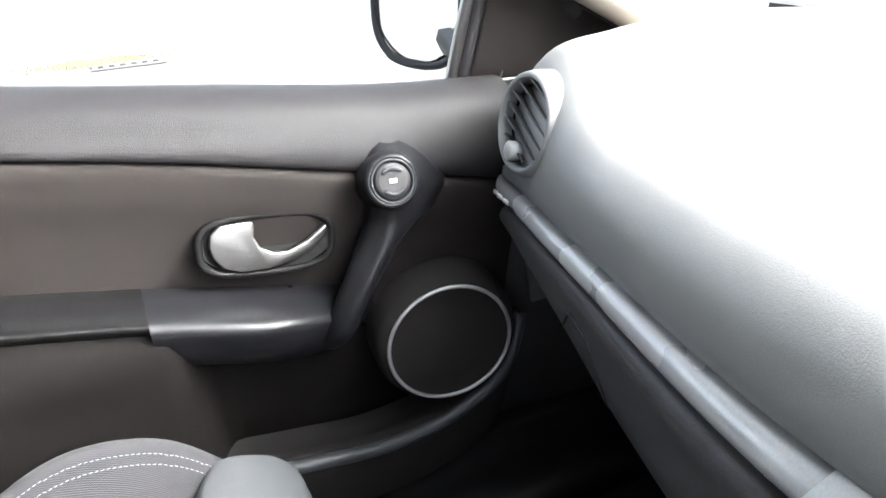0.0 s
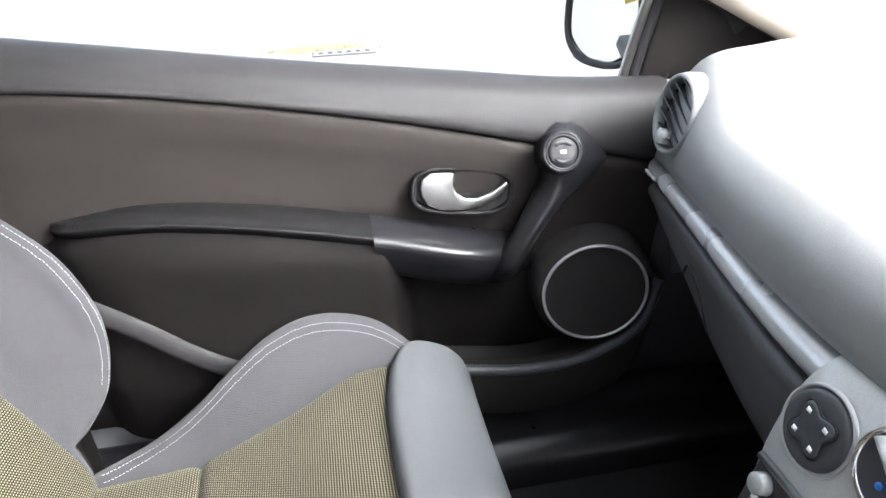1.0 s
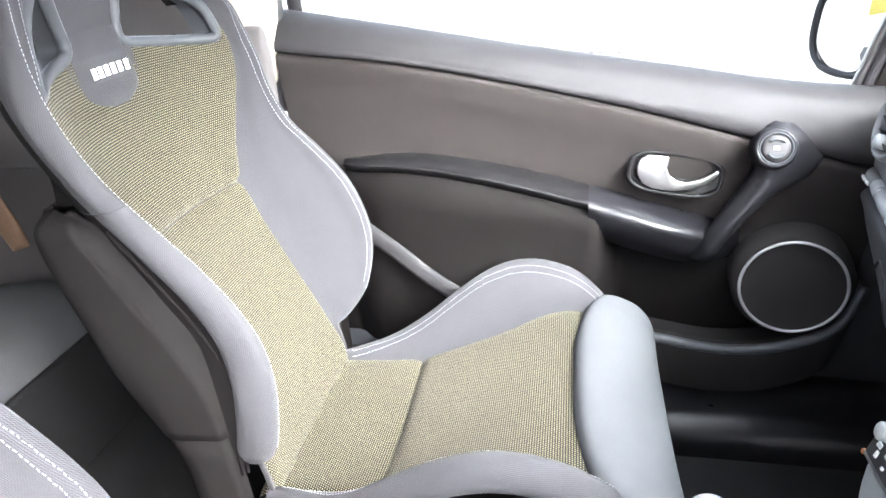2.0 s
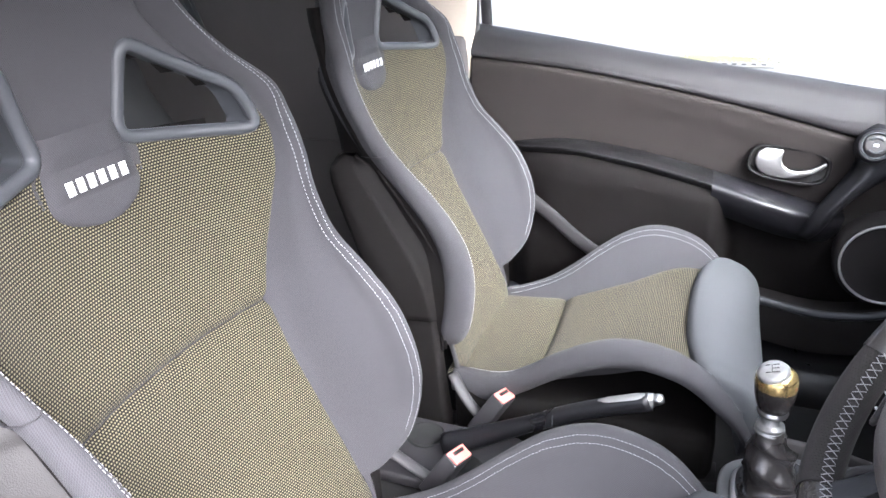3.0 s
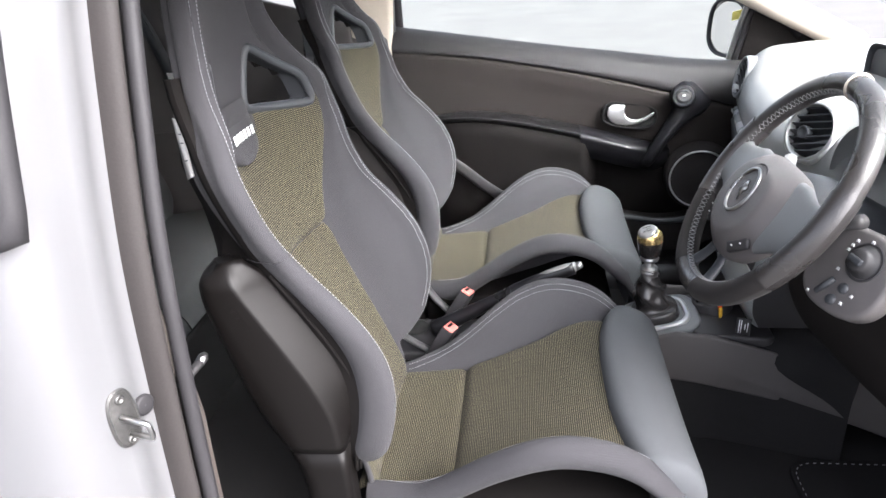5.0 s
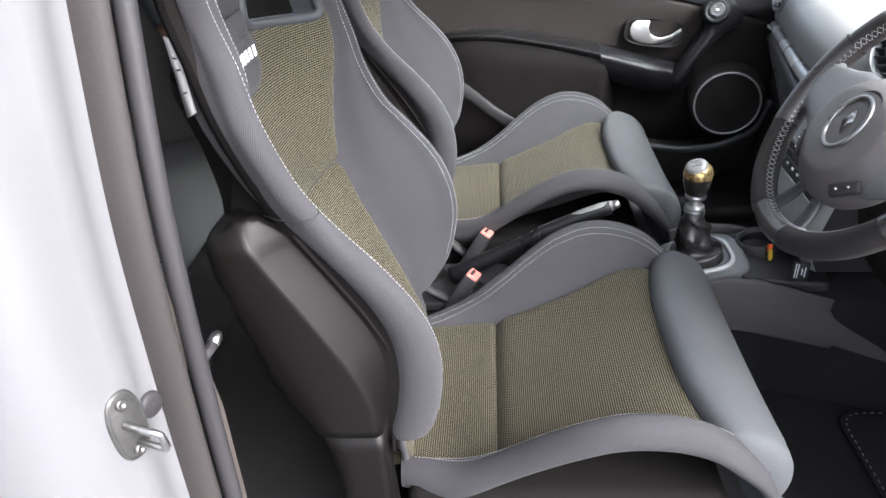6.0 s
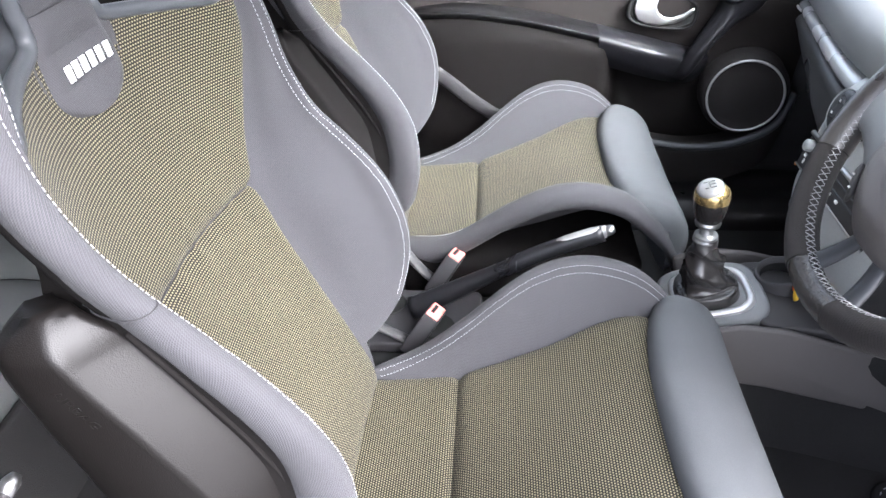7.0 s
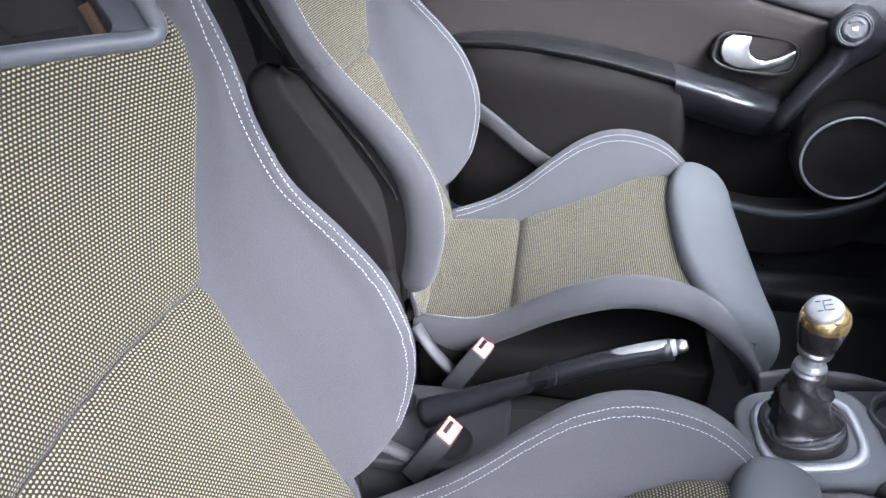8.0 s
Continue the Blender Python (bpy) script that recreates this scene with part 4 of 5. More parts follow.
# striker, plug and belt guide on the jamb
STEEL = material("zinc_steel", (0.115, 0.113, 0.110), 0.40, metal=0.8, grain=150, bump=0.1, spread=0.3)
st = thing("door_striker", (-0.308, -0.765, 0.86), "bright metal door striker bolted to the white jamb", "door striker")
SX = frame_of((0.93, -0.36, 0.05))
sc = np.array((-0.309, -0.775, 0.853)) + SX[2] * 0.005
soften(part("plate", slab(oval(sc, SX, 0.0185, 0.038, 40, 2.6), SX[2] * 0.004), STEEL, st), 0.0012)
part("plate_rim", tube(oval(sc, SX, 0.0165, 0.036, 40, 2.6, lift=0.004), 0.0013, 6, closed=True), STEEL, st)
loop = [sc + SX[1] * a + SX[2] * b + SX[0] * c for a, b, c in ((0.004, 0.0, -0.004), (0.003, 0.030, -0.002), (0.002, 0.036, 0.000), (-0.001, 0.039, 0.002), (-0.017, 0.039, 0.004), (-0.021, 0.036, 0.004), (-0.022, 0.030, 0.004), (-0.022, 0.0, 0.002))]
part("loop", tube(loop, 0.0034, 10), SATIN, st, "bright square wire loop")
for v in (0.026, -0.028):
    part("bolt", turned(sc + SX[1] * v, SX, [(0.006, 0.004), (0.006, 0.007), (0.003, 0.008), (0.003, 0.005), (0.0005, 0.005)], 12), STEEL, st)
pl = thing("blanking_plug", (-0.292, -0.738, 0.845), "black rubber blanking plug in the jamb", "plug")
part("plug", turned((-0.299, -0.742, 0.845), SX, [(0.013, -0.004), (0.013, 0.002), (0.010, 0.004), (0.0005, 0.003)], 24), RUBBER, pl)
hk = thing("belt_guide", (-0.30, -0.665, 0.84), "small dark guide pin with a bright tip on the pillar trim", "trim clip")
part("pin", tube([(-0.278, -0.690, 0.834), (-0.276, -0.665, 0.837), (-0.274, -0.645, 0.838)], [0.007, 0.0055, 0.0065], 12), BLACK, hk)
part("tip", tube([(-0.274, -0.646, 0.838), (-0.273, -0.635, 0.840), (-0.2725, -0.629, 0.841)], [0.0066, 0.0070, 0.004], 12), SATIN, hk, "bright pin tip")

# ---- rear bench ----
bench = thing("rear_bench", (-0.8, 0, FLOOR), "dark blue-grey cloth rear bench seat", "car seat")
BENCH = [(-1.00, 0.50), (-0.975, 0.58), (-1.03, 0.76), (-1.075, 0.90), (-1.128, 1.08), (-1.150, 1.155), (-1.175, 1.186), (-1.215, 1.175), (-1.27, 0.9)]
bench_x = table([(z, x) for x, z in BENCH[1:7]])
for y0, y1 in ((-0.645, -0.012), (-0.008, 0.645)):
    rows, back = [], []
    for y in np.linspace(y0, y1, 30):
        e = math.exp(-min(y - y0, y1 - y) / 0.018) * 0.022
        rows.append([(x, y, z - e) for x, z in curve_through([(-0.655, FLOOR), (-0.64, 0.48), (-0.675, 0.556), (-0.75, 0.573), (-0.84, 0.565), (-0.97, 0.545), (-1.05, 0.54)], 26)])
        q = min(1, max(0, (abs(y) - 0.44) / 0.18))
        drop = 0.17 * q * q * (3 - 2 * q)
        back.append([(x - e, y, z - drop * min(1, max(0, (z - 0.80) / 0.28))) for x, z in curve_through(BENCH, 34)])
    part("bench_cushion", sheet(rows), REARCLOTH, bench)
    part("bench_back", sheet(back), REARCLOTH, bench)
for s in (1, -1):
    for ends in (((0.155, 1.172), (0.19, 1.06), (0.235, 0.94), (0.34, 0.72)), ((0.245, 1.02), (0.33, 0.985), (0.43, 0.945)), ((0.34, 0.72), (0.36, 0.65), (0.37, 0.59))):
        part("bench_seam", tube([(bench_x(z)[0] + 0.004, s * y, z) for y, z in curve_through(ends, 20)], 0.0042, 8), RUBBER, bench, "dark sewn seam of the bench back")
for x, y in ((-0.905, 0.245), (-0.905, -0.095)):
    rb = thing("rear_belt_buckle", (x, y, 0.565), "red-buttoned rear seat belt buckle on the bench", "seat belt buckle", "rear buckles")
    m = Matrix.Translation((x, y, 0.575)) @ pose(0, 0, 0, 0, -65, 20)
    soften(part("housing", block((-0.010, -0.017, -0.05), (0.010, 0.017, 0.0), None, m), BLACK, rb), 0.003)
    soften(part("release_button", block((-0.009, -0.016, 0.0), (0.009, 0.016, 0.012), None, m), RED, rb, "red release button"), 0.002)
# added black panel that darkens the front of the bench
soften(part("bench_front_dark", block((-0.640, -0.64, FLOOR), (-0.622, 0.64, 0.505)), CARPET, bench, "black panel added before the bench front"), 0.006)
# rear belt on the passenger side, with its label and tan sleeve
belt = thing("rear_seat_belt", (-0.8, 0.60, 0.66), "dark seat belt webbing with a white label and tan sleeve", "seat belt")
web = curve_through([(-1.00, 0.615, 1.26), (-0.93, 0.605, 1.13), (-0.872, 0.60, 0.96), (-0.83, 0.60, 0.86)], 24)
part("webbing", slab([p + (-0.020, 0.002, 0) for p in web] + [p + (0.020, -0.002, 0) for p in web[::-1]], (0.0, 0.0015, 0)), BEZEL, belt)
part("label", slab([web[16] + (-0.014, -0.002, 0.012), web[16] + (0.014, -0.005, 0.012), web[16] + (0.020, -0.005, -0.016), web[16] + (-0.008, -0.002, -0.016)], (0, -0.001, 0)), WHITE, belt, "white belt label", False)
TAN = material("tan_sleeve", (0.17, 0.105, 0.065), 0.6, grain=300, spread=0.25)
sleeve = curve_through([(-0.842, 0.598, 0.885), (-0.820, 0.596, 0.83), (-0.806, 0.594, 0.76), (-0.79, 0.594, 0.70), (-0.776, 0.594, 0.655)], 20)
part("sleeve", tube(sleeve, np.interp(np.linspace(0, 1, 20), [0, 0.4, 0.8, 1], [0.014, 0.018, 0.027, 0.022]), 14, flat=0.4, up=(0, 1, 0)), TAN, belt, "tan moulded sleeve")

# ---- dashboard ----
dash = thing("dashboard", (0.9, 0.2, 0.5), "dark grey grained dashboard with silver trim strip", "dashboard")
EDGEX = table([(-0.72, 0.74), (-0.45, 0.70), (-0.15, 0.655), (0.15, 0.648), (0.43, 0.697), (0.60, 0.733), (0.68, 0.757), (0.715, 0.785)])
EDGEZ = table([(-0.72, 0.85), (0.10, 0.853), (0.43, 0.842), (0.60, 0.836), (0.72, 0.826)])


def step(v, a, b):
    s = min(1, max(0, (v - a) / (b - a)))
    return s * s * (3 - 2 * s)


rows = []
for y in np.r_[np.linspace(-0.70, 0.66, 90), np.linspace(0.67, 0.712, 10)]:
    x, z = EDGEX(y)[0], EDGEZ(y)[0]
    k = max(step(y, 0.40, 0.58), step(-abs(y + 0.10), -0.13, -0.06) * 0.8)
    end = step(y, 0.60, 0.715) * 0.020
    gentle = np.array([(x + 0.015, z - 0.004), (x + 0.002, z + 0.005), (x + 0.000, z + 0.030), (x + 0.003, z + 0.060), (x + 0.024, z + 0.086), (x + 0.09, z + 0.110), (x + 0.20, z + 0.137), (1.05, 0.998), (1.30, 0.985)])
    steep = np.array([(x + 0.015, z - 0.004), (x + 0.002, z + 0.007), (x + 0.000, z + 0.035), (x + 0.003, z + 0.065), (x + 0.014, z + 0.110), (x + 0.048, z + 0.152), (x + 0.14, z + 0.170), (1.05, 1.002), (1.30, 0.985)])
    prof = gentle * (1 - k) + steep * k
    prof[4:7, 1] -= end
    fall = step(y, 0.635, 0.715)
    prof[2:6] += np.array((0.075, -0.055)) * fall
    prof[6:, 1] -= 0.03 * fall
    rows.append([(a, y, b) for a, b in curve_through(prof, 48)])
part("top_pad", sheet(rows), DASH, dash, "grained grey dash top, paled by sky light in its colour")
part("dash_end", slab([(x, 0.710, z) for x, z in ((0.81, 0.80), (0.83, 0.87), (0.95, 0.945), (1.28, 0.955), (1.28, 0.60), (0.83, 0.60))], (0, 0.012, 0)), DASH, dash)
SY = np.linspace(0.128, 0.708, 50)
rows = []
for y in SY:
    x, z = EDGEX(y)[0], EDGEZ(y)[0]
    t = np.interp(y, [0.15, 0.70], [1.25, 0.75])
    rows.append([(a, y, b) for a, b in curve_through([(x + 0.012, z - 0.003), (x + 0.002, z - 0.004), (x - 0.006 * t, z - 0.010 * t), (x - 0.008 * t, z - 0.018 * t), (x - 0.003, z - 0.026 * t), (x + 0.012, z - 0.030 * t)], 18)])
part("trim_strip", sheet(rows), STRIP, dash, "satin grey trim strip")
rows = []
for y in np.linspace(0.142, 0.64, 44):
    x, z = EDGEX(y)[0], EDGEZ(y)[0]
    t = np.interp(y, [0.15, 0.70], [1.25, 0.75])
    z1 = z - 0.034 * t
    d = float(np.interp(y, [0.16, 0.28, 0.37, 0.45, 0.58, 0.66], [0.112, 0.100, 0.088, 0.068, 0.040, 0.022]))
    rows.append([(a, y, b) for a, b in curve_through([(x + 0.016, z1), (x - 0.001, z1 - 0.001), (x - 0.006, z1 - 0.006), (x - 0.008, z1 - 0.35 * d), (x - 0.006, z1 - 0.75 * d), (x + 0.002, z1 - d), (x + 0.05, z1 - d - 0.012)], 28)])
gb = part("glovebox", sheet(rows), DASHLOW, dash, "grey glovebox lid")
# latch of the glovebox: a half-moon pull
arc = curve_through([(0.689, 0.440, 0.762), (0.688, 0.432, 0.778), (0.683, 0.405, 0.776), (0.679, 0.378, 0.760), (0.677, 0.358, 0.733), (0.682, 0.355, 0.722)], 24)
part("glovebox_latch", tube(arc, 0.0016, 8), RUBBER, gb, "half-moon glovebox latch outline")
under = [[(a, y, b) for a, b in curve_through([(EDGEX(y)[0] + 0.02, EDGEZ(y)[0] - 0.05 - float(np.interp(y, [0.16, 0.28, 0.37, 0.45, 0.58, 0.66], [0.112, 0.100, 0.088, 0.068, 0.040, 0.022]))), (EDGEX(y)[0] + 0.08, 0.69), (0.95, 0.62), (1.28, 0.55)], 12)] for y in np.linspace(0.10, 0.71, 20)]
part("under_cover", sheet(under), BLACK, dash, "black cover under the dash")
# driver's lower panel with its switch plate
rows = []
for y in np.linspace(-0.70, -0.14, 40):
    x = EDGEX(y)[0]
    rows.append([(a, y, b) for a, b in curve_through([(x + 0.014, 0.855), (x - 0.012, 0.835), (x - 0.020, 0.78), (x - 0.005, 0.68), (x + 0.05, 0.58), (x + 0.12, 0.52)], 26)])
part("knee_panel", sheet(rows), DOORCLOTH, dash, "dark lower dash panel")


def vent(centre, normal, r, slats, label, lean=0.0, skin=SILVER):
    a0, a1, a2 = frame_of(normal)
    c, s = math.cos(radians(lean)), math.sin(radians(lean))
    ax = (a0 * c + a1 * s, a1 * c - a0 * s, a2)
    centre = np.array(centre)
    v = part("air_vent", turned(centre, ax, [(r * 1.20, -0.03), (r * 1.15, -0.008), (r * 1.09, 0.001), (r * 1.02, 0.003), (r * 0.97, 0.001), (r * 0.94, -0.006), (r * 0.92, -0.04)], 56), skin, dash, label)
    part("vent_throat", turned(centre, ax, [(r * 0.90, -0.012), (r * 0.88, -0.045), (0.0005, -0.05)]), DARK, v)
    for i in range(slats):
        h = (i + 0.6) / slats * 2 - 1
        w = math.sqrt(max(0.02, 1 - h * h)) * r * 0.92
        p, q = centre + ax[1] * h * r * 0.9 - ax[0] * w, centre + ax[1] * h * r * 0.9 + ax[0] * w
        part("slat", slab([p - ax[2] * 0.020 - ax[1] * 0.004, q - ax[2] * 0.020 - ax[1] * 0.004, q - ax[2] * 0.001 + ax[1] * 0.003, p - ax[2] * 0.001 + ax[1] * 0.003], ax[1] * 0.002), BEZEL, v, smooth=False)
    for u in (-0.35, 0.3):
        p = centre + ax[0] * u * r - ax[2] * 0.026
        part("vane", slab([p - ax[1] * r * 0.8, p + ax[1] * r * 0.8, p + ax[1] * r * 0.8 - ax[2] * 0.012, p - ax[1] * r * 0.8 - ax[2] * 0.012], ax[0] * 0.002), BLACK, v, smooth=False)
    return v, ax, centre


v, ax, c = vent((0.727, 0.578, 0.927), (-0.970, 0.07, 0.22), 0.050, 6, "round side air vent with silver rim", -20, PLINTH)
part("vent_wheel", turned(c - ax[1] * 0.036 + ax[0] * 0.012 * 0 + ax[2] * 0.002, ax, [(0.011, -0.01), (0.011, 0.002), (0.008, 0.004), (0.0005, 0.004)], 20), FASCIA, v, "ribbed vent thumbwheel")
v, ax, c = vent((0.652, -0.112, 0.972), (-0.86, -0.38, 0.34), 0.049, 7, "round grey centre air vent with a thin bright rim", 15, FASCIA)
part("vent_rim", tube(oval(c, ax, 0.0485, 0.0485, 60, lift=0.002), 0.0022, 8, closed=True), SATIN, v, "thin bright rim")
part("vent_wheel", turned(c - ax[0] * 0.014 + ax[2] * 0.0, ax, [(0.012, -0.01), (0.012, 0.002), (0.009, 0.004), (0.007, 0.001), (0.0005, 0.001)], 24), BEZEL, v, "round vent control")
# small moulded marks: on the strip and on the dash end
for k, (yy, ln) in enumerate(((0.655, 0.012), (0.638, 0.014), (0.618, 0.012))):
    x, z = EDGEX(yy)[0], EDGEZ(yy)[0]
    part("strip_mark", block((x - 0.0085, yy - ln / 2, z - 0.017), (x - 0.006, yy + ln / 2, z - 0.012)), WHITE, dash, "pale print bar")
# display on top of the dash
disp = thing("dash_display", (0.93, 0.17, 0.99), "black display in a hooded recess on the dash", "display")
hood = [[(0.90 + 0.12 * k, 0.165 + 0.115 * math.copysign(abs(math.cos(a)) ** 0.35, math.cos(a)), 0.975 + (0.085 - 0.03 * k) * abs(math.sin(a)) ** 0.35) for a in np.linspace(0, math.pi, 24)] for k in np.linspace(0, 1, 8)]
part("hood", sheet(hood), BEZEL, disp, "dark grey hood")
part("screen", slab([(0.908, 0.165 + 0.104 * math.copysign(abs(math.cos(a)) ** 0.35, math.cos(a)), 0.975 + 0.074 * abs(math.sin(a)) ** 0.35) for a in np.linspace(0, math.pi, 20)], (0.004, 0, 0)), BLACK, disp, "dark screen")

# centre stack: a sloping satin face with its controls
STK = [(0.656, 0.857), (0.643, 0.856), (0.632, 0.848), (0.606, 0.79), (0.590, 0.72), (0.580, 0.66), (0.585, 0.61), (0.61, 0.56)]
half = lambda z: float(np.interp(z, [0.56, 0.62, 0.68, 0.76, 0.80, 0.833, 0.858], [0.100, 0.128, 0.141, 0.144, 0.143, 0.137, 0.130]))
rows = [[(x + 0.012 * abs(s) ** 8, half(z) * s, z) for s in np.linspace(-1, 1, 30)] for x, z in curve_through(STK, 40)]
stack = part("fascia", sheet(rows), FASCIA, dash, "satin grey centre fascia")
for s in (1, -1):
    edge = [(x + 0.012, s * half(z), z) for x, z in curve_through(STK, 30)]
    part("fascia_side", sheet([[p, (0.76, p[1] * 1.02, p[2])] for p in edge], uv=False), BLACK, stack)


def on_stack(y, z, lift=0.0):
    zz = np.array([q[1] for q in STK[1:]][::-1])
    xx = np.array([q[0] for q in STK[1:]][::-1])
    return np.array((np.interp(z, zz, xx), y, z)) + FX[2] * lift


FX = frame_of((-0.955, 0, 0.295))
c = on_stack(0.0970, 0.8125, 0.003)
part("control_recess", turned(c, FX, [(0.0375, -0.002), (0.0362, 0.0015), (0.0345, 0.001), (0.033, -0.003), (0.0005, -0.004)], 48), FASCIA, stack, "rounded rim of the control pad")
pad_ = part("control_pad", turned(c, FX, [(0.0335, -0.003), (0.032, 0.002), (0.028, 0.0035), (0.015, 0.003), (0.0005, 0.003)], 40), BEZEL, stack, "round grey control pad")
leaf = lambda k, h: [c + FX[0] * k * (0.0185 + 0.0042 * math.cos(4 * q)) * math.cos(q + 0.6) + FX[1] * k * (0.0185 + 0.0042 * math.cos(4 * q)) * math.sin(q + 0.6) + FX[2] * h for q in np.linspace(0, 2 * math.pi, 56, endpoint=False)]
key4 = part("clover_key", sheet([leaf(1.0, 0.003), leaf(0.97, 0.0062), leaf(0.90, 0.0070), leaf(0.55, 0.0066), leaf(0.02, 0.0058)], closed=True, uv=False), BEZEL, pad_, "four-leaf rocker key")
part("key_gap", tube(leaf(1.05, 0.0046), 0.0009, 6, closed=True), RUBBER, pad_)
for q in range(4):
    d = c + FX[0] * 0.0150 * math.cos(0.6 + math.pi / 2 * q) + FX[1] * 0.0150 * math.sin(0.6 + math.pi / 2 * q) + FX[2] * 0.0066
    part("key_symbol", slab([d + FX[0] * a + FX[1] * b for a, b in ((-0.0026, -0.0016), (0.0022, -0.0022), (0.0026, 0.0014), (-0.0018, 0.0024))], FX[2] * 0.0006), WHITE, key4)
c = on_stack(0.027, 0.829)
dial = part("heater_dial", turned(c, FX, [(0.034, -0.002), (0.033, 0.006), (0.030, 0.008), (0.027, 0.006), (0.0005, 0.006)], 48), BEZEL, stack, "round heater dial with blue and red marks")
part("dial_ring", tube(oval(c, FX, 0.0315, 0.0315, 48, lift=0.007), 0.0026, 8, closed=True), CHROME, dial, "bright dial ring")
part("dial_grip", slab([c + FX[0] * 0.027 * math.cos(q) + FX[1] * 0.027 * math.sin(q) + FX[2] * 0.006 for q in np.linspace(radians(-35), radians(145), 30)], FX[2] * 0.008), SILVER, dial, "silver turning half of the dial")
BLUE = material("blue_mark", (0.05, 0.25, 0.75), 0.4, grain=400)
part("cold_mark", turned(c - FX[0] * 0.006 - FX[1] * 0.014 + FX[2] * 0.006, FX, [(0.0030, 0.0), (0.0028, 0.001), (0.0005, 0.001)], 16), BLUE, dial, "blue cold mark")
part("hot_mark", turned(c + FX[0] * 0.010 - FX[1] * 0.016 + FX[2] * 0.006, FX, [(0.0032, 0.0), (0.0030, 0.001), (0.0005, 0.001)], 16), RED, dial, "red hot mark")
rad0 = [on_stack(y, z, 0.001) for y, z in ((0.128, 0.765), (-0.126, 0.757), (-0.122, 0.700), (0.133, 0.706))]
radio = soften(part("radio", slab(rad0, FX[2] * 0.004), BLACK, stack, "black radio panel with pale buttons"), 0.002)
part("radio_bezel", tube([rad0[0] + FX[2] * 0.004 - FX[1] * 0.002, rad0[1] + FX[2] * 0.004 - FX[1] * 0.002], 0.0040, 10), SATIN, radio, "bright bar above the radio")
part("radio_bezel", tube([rad0[3] + FX[2] * 0.004, rad0[2] + FX[2] * 0.004], 0.0018, 8), SATIN, radio, "thin bright bar below the radio")
for dz in (0.014, 0.028):
    part("radio_groove", tube([on_stack(0.075, 0.757 - dz, 0.0052), on_stack(-0.075, 0.754 - dz, 0.0052)], 0.0016, 6), BEZEL, radio)
part("volume_knob", turned(on_stack(0.112, 0.7455, 0.005), FX, [(0.0100, 0.0), (0.0095, 0.010), (0.008, 0.0115), (0.0005, 0.0115)], 28), FASCIA, radio)
for y, z, w, h in ((0.1150, 0.7285, 0.0038, 0.0030), (0.1125, 0.7190, 0.0022, 0.0040), (0.0970, 0.7290, 0.0038, 0.0030), (0.0955, 0.7160, 0.0022, 0.0018), (0.0800, 0.7310, 0.0038, 0.0024), (0.0790, 0.7230, 0.0038, 0.0024),
                   (0.055, 0.722, 0.0040, 0.0024), (0.03, 0.721, 0.0040, 0.0024), (0.005, 0.720, 0.0040, 0.0024), (-0.02, 0.719, 0.0040, 0.0024)):
    soften(part("radio_button", slab([on_stack(y, z, 0.005) + FX[0] * i + FX[1] * j for i, j in ((-w, -h), (w, -h), (w, h), (-w, h))], FX[2] * 0.0018), WHITE, radio), 0.0006)
part("indicator_light", turned(on_stack(0.135, 0.7035, 0.003), FX, [(0.0032, 0.0), (0.0028, 0.0018), (0.0005, 0.002)], 14), material("amber_lens", (0.85, 0.33, 0.10), 0.3, grain=300), stack, "small amber indicator lens")
c = on_stack(0.050, 0.640)
hz = part("hazard_switch", turned(c, FX, [(0.014, 0.0), (0.013, 0.006), (0.010, 0.008), (0.0005, 0.008)], 24), RED, stack, "red hazard light switch")
part("switch_ring", tube(oval(c, FX, 0.0155, 0.0155, 32, lift=0.003), 0.003, 8, closed=True), SATIN, hz)
c = on_stack(0.088, 0.655)
part("round_switch", turned(c, FX, [(0.013, 0.0), (0.012, 0.006), (0.0005, 0.006)], 24), BEZEL, stack)

# switch plate right of the wheel
PN = frame_of((-0.83, -0.30, 0.45))
pc = np.array((0.589, -0.535, 0.893))
plate = part("switch_plate", slab(oval(pc - PN[0] * 0.042, PN, 0.066, 0.061, 48, 2.6), PN[2] * -0.03), HUBSKIN, dash, "grey switch plate")
soften(plate, 0.008, 3)
rot = part("mirror_control", turned(pc - PN[0] * 0.0256 + PN[1] * 0.0204, PN, [(0.0270, -0.001), (0.0265, 0.001), (0.0235, 0.001), (0.0228, -0.001), (0.0215, 0.003), (0.0165, 0.005), (0.0155, 0.013), (0.0125, 0.016), (0.0005, 0.0165)], 40), BLACK, plate, "black rotary mirror control")
soften(part("control_ridge", slab([pc + PN[0] * (-0.0256 + i) + PN[1] * (0.0204 + j) + PN[2] * 0.014 for i, j in ((-0.012, -0.004), (0.010, -0.007), (0.012, 0.002), (-0.010, 0.005))], PN[2] * 0.006), BEZEL, rot), 0.002)
pill = [pc + PN[0] * u + PN[1] * v + PN[2] * 0.002 for u, v in ((-0.0640, -0.0430), (-0.0565, -0.0300), (-0.0490, -0.0165))]
part("push_button", tube(pill, [0.0040, 0.0048, 0.0040], 12), BEZEL, plate, "long rounded push button")
for u, v in ((-0.0384, -0.0424), (-0.0306, -0.0216)):
    part("push_button", turned(pc + PN[0] * u + PN[1] * v, PN, [(0.0075, 0.0), (0.0070, 0.003), (0.0040, 0.0045), (0.0005, 0.0048)], 20), BEZEL, plate)
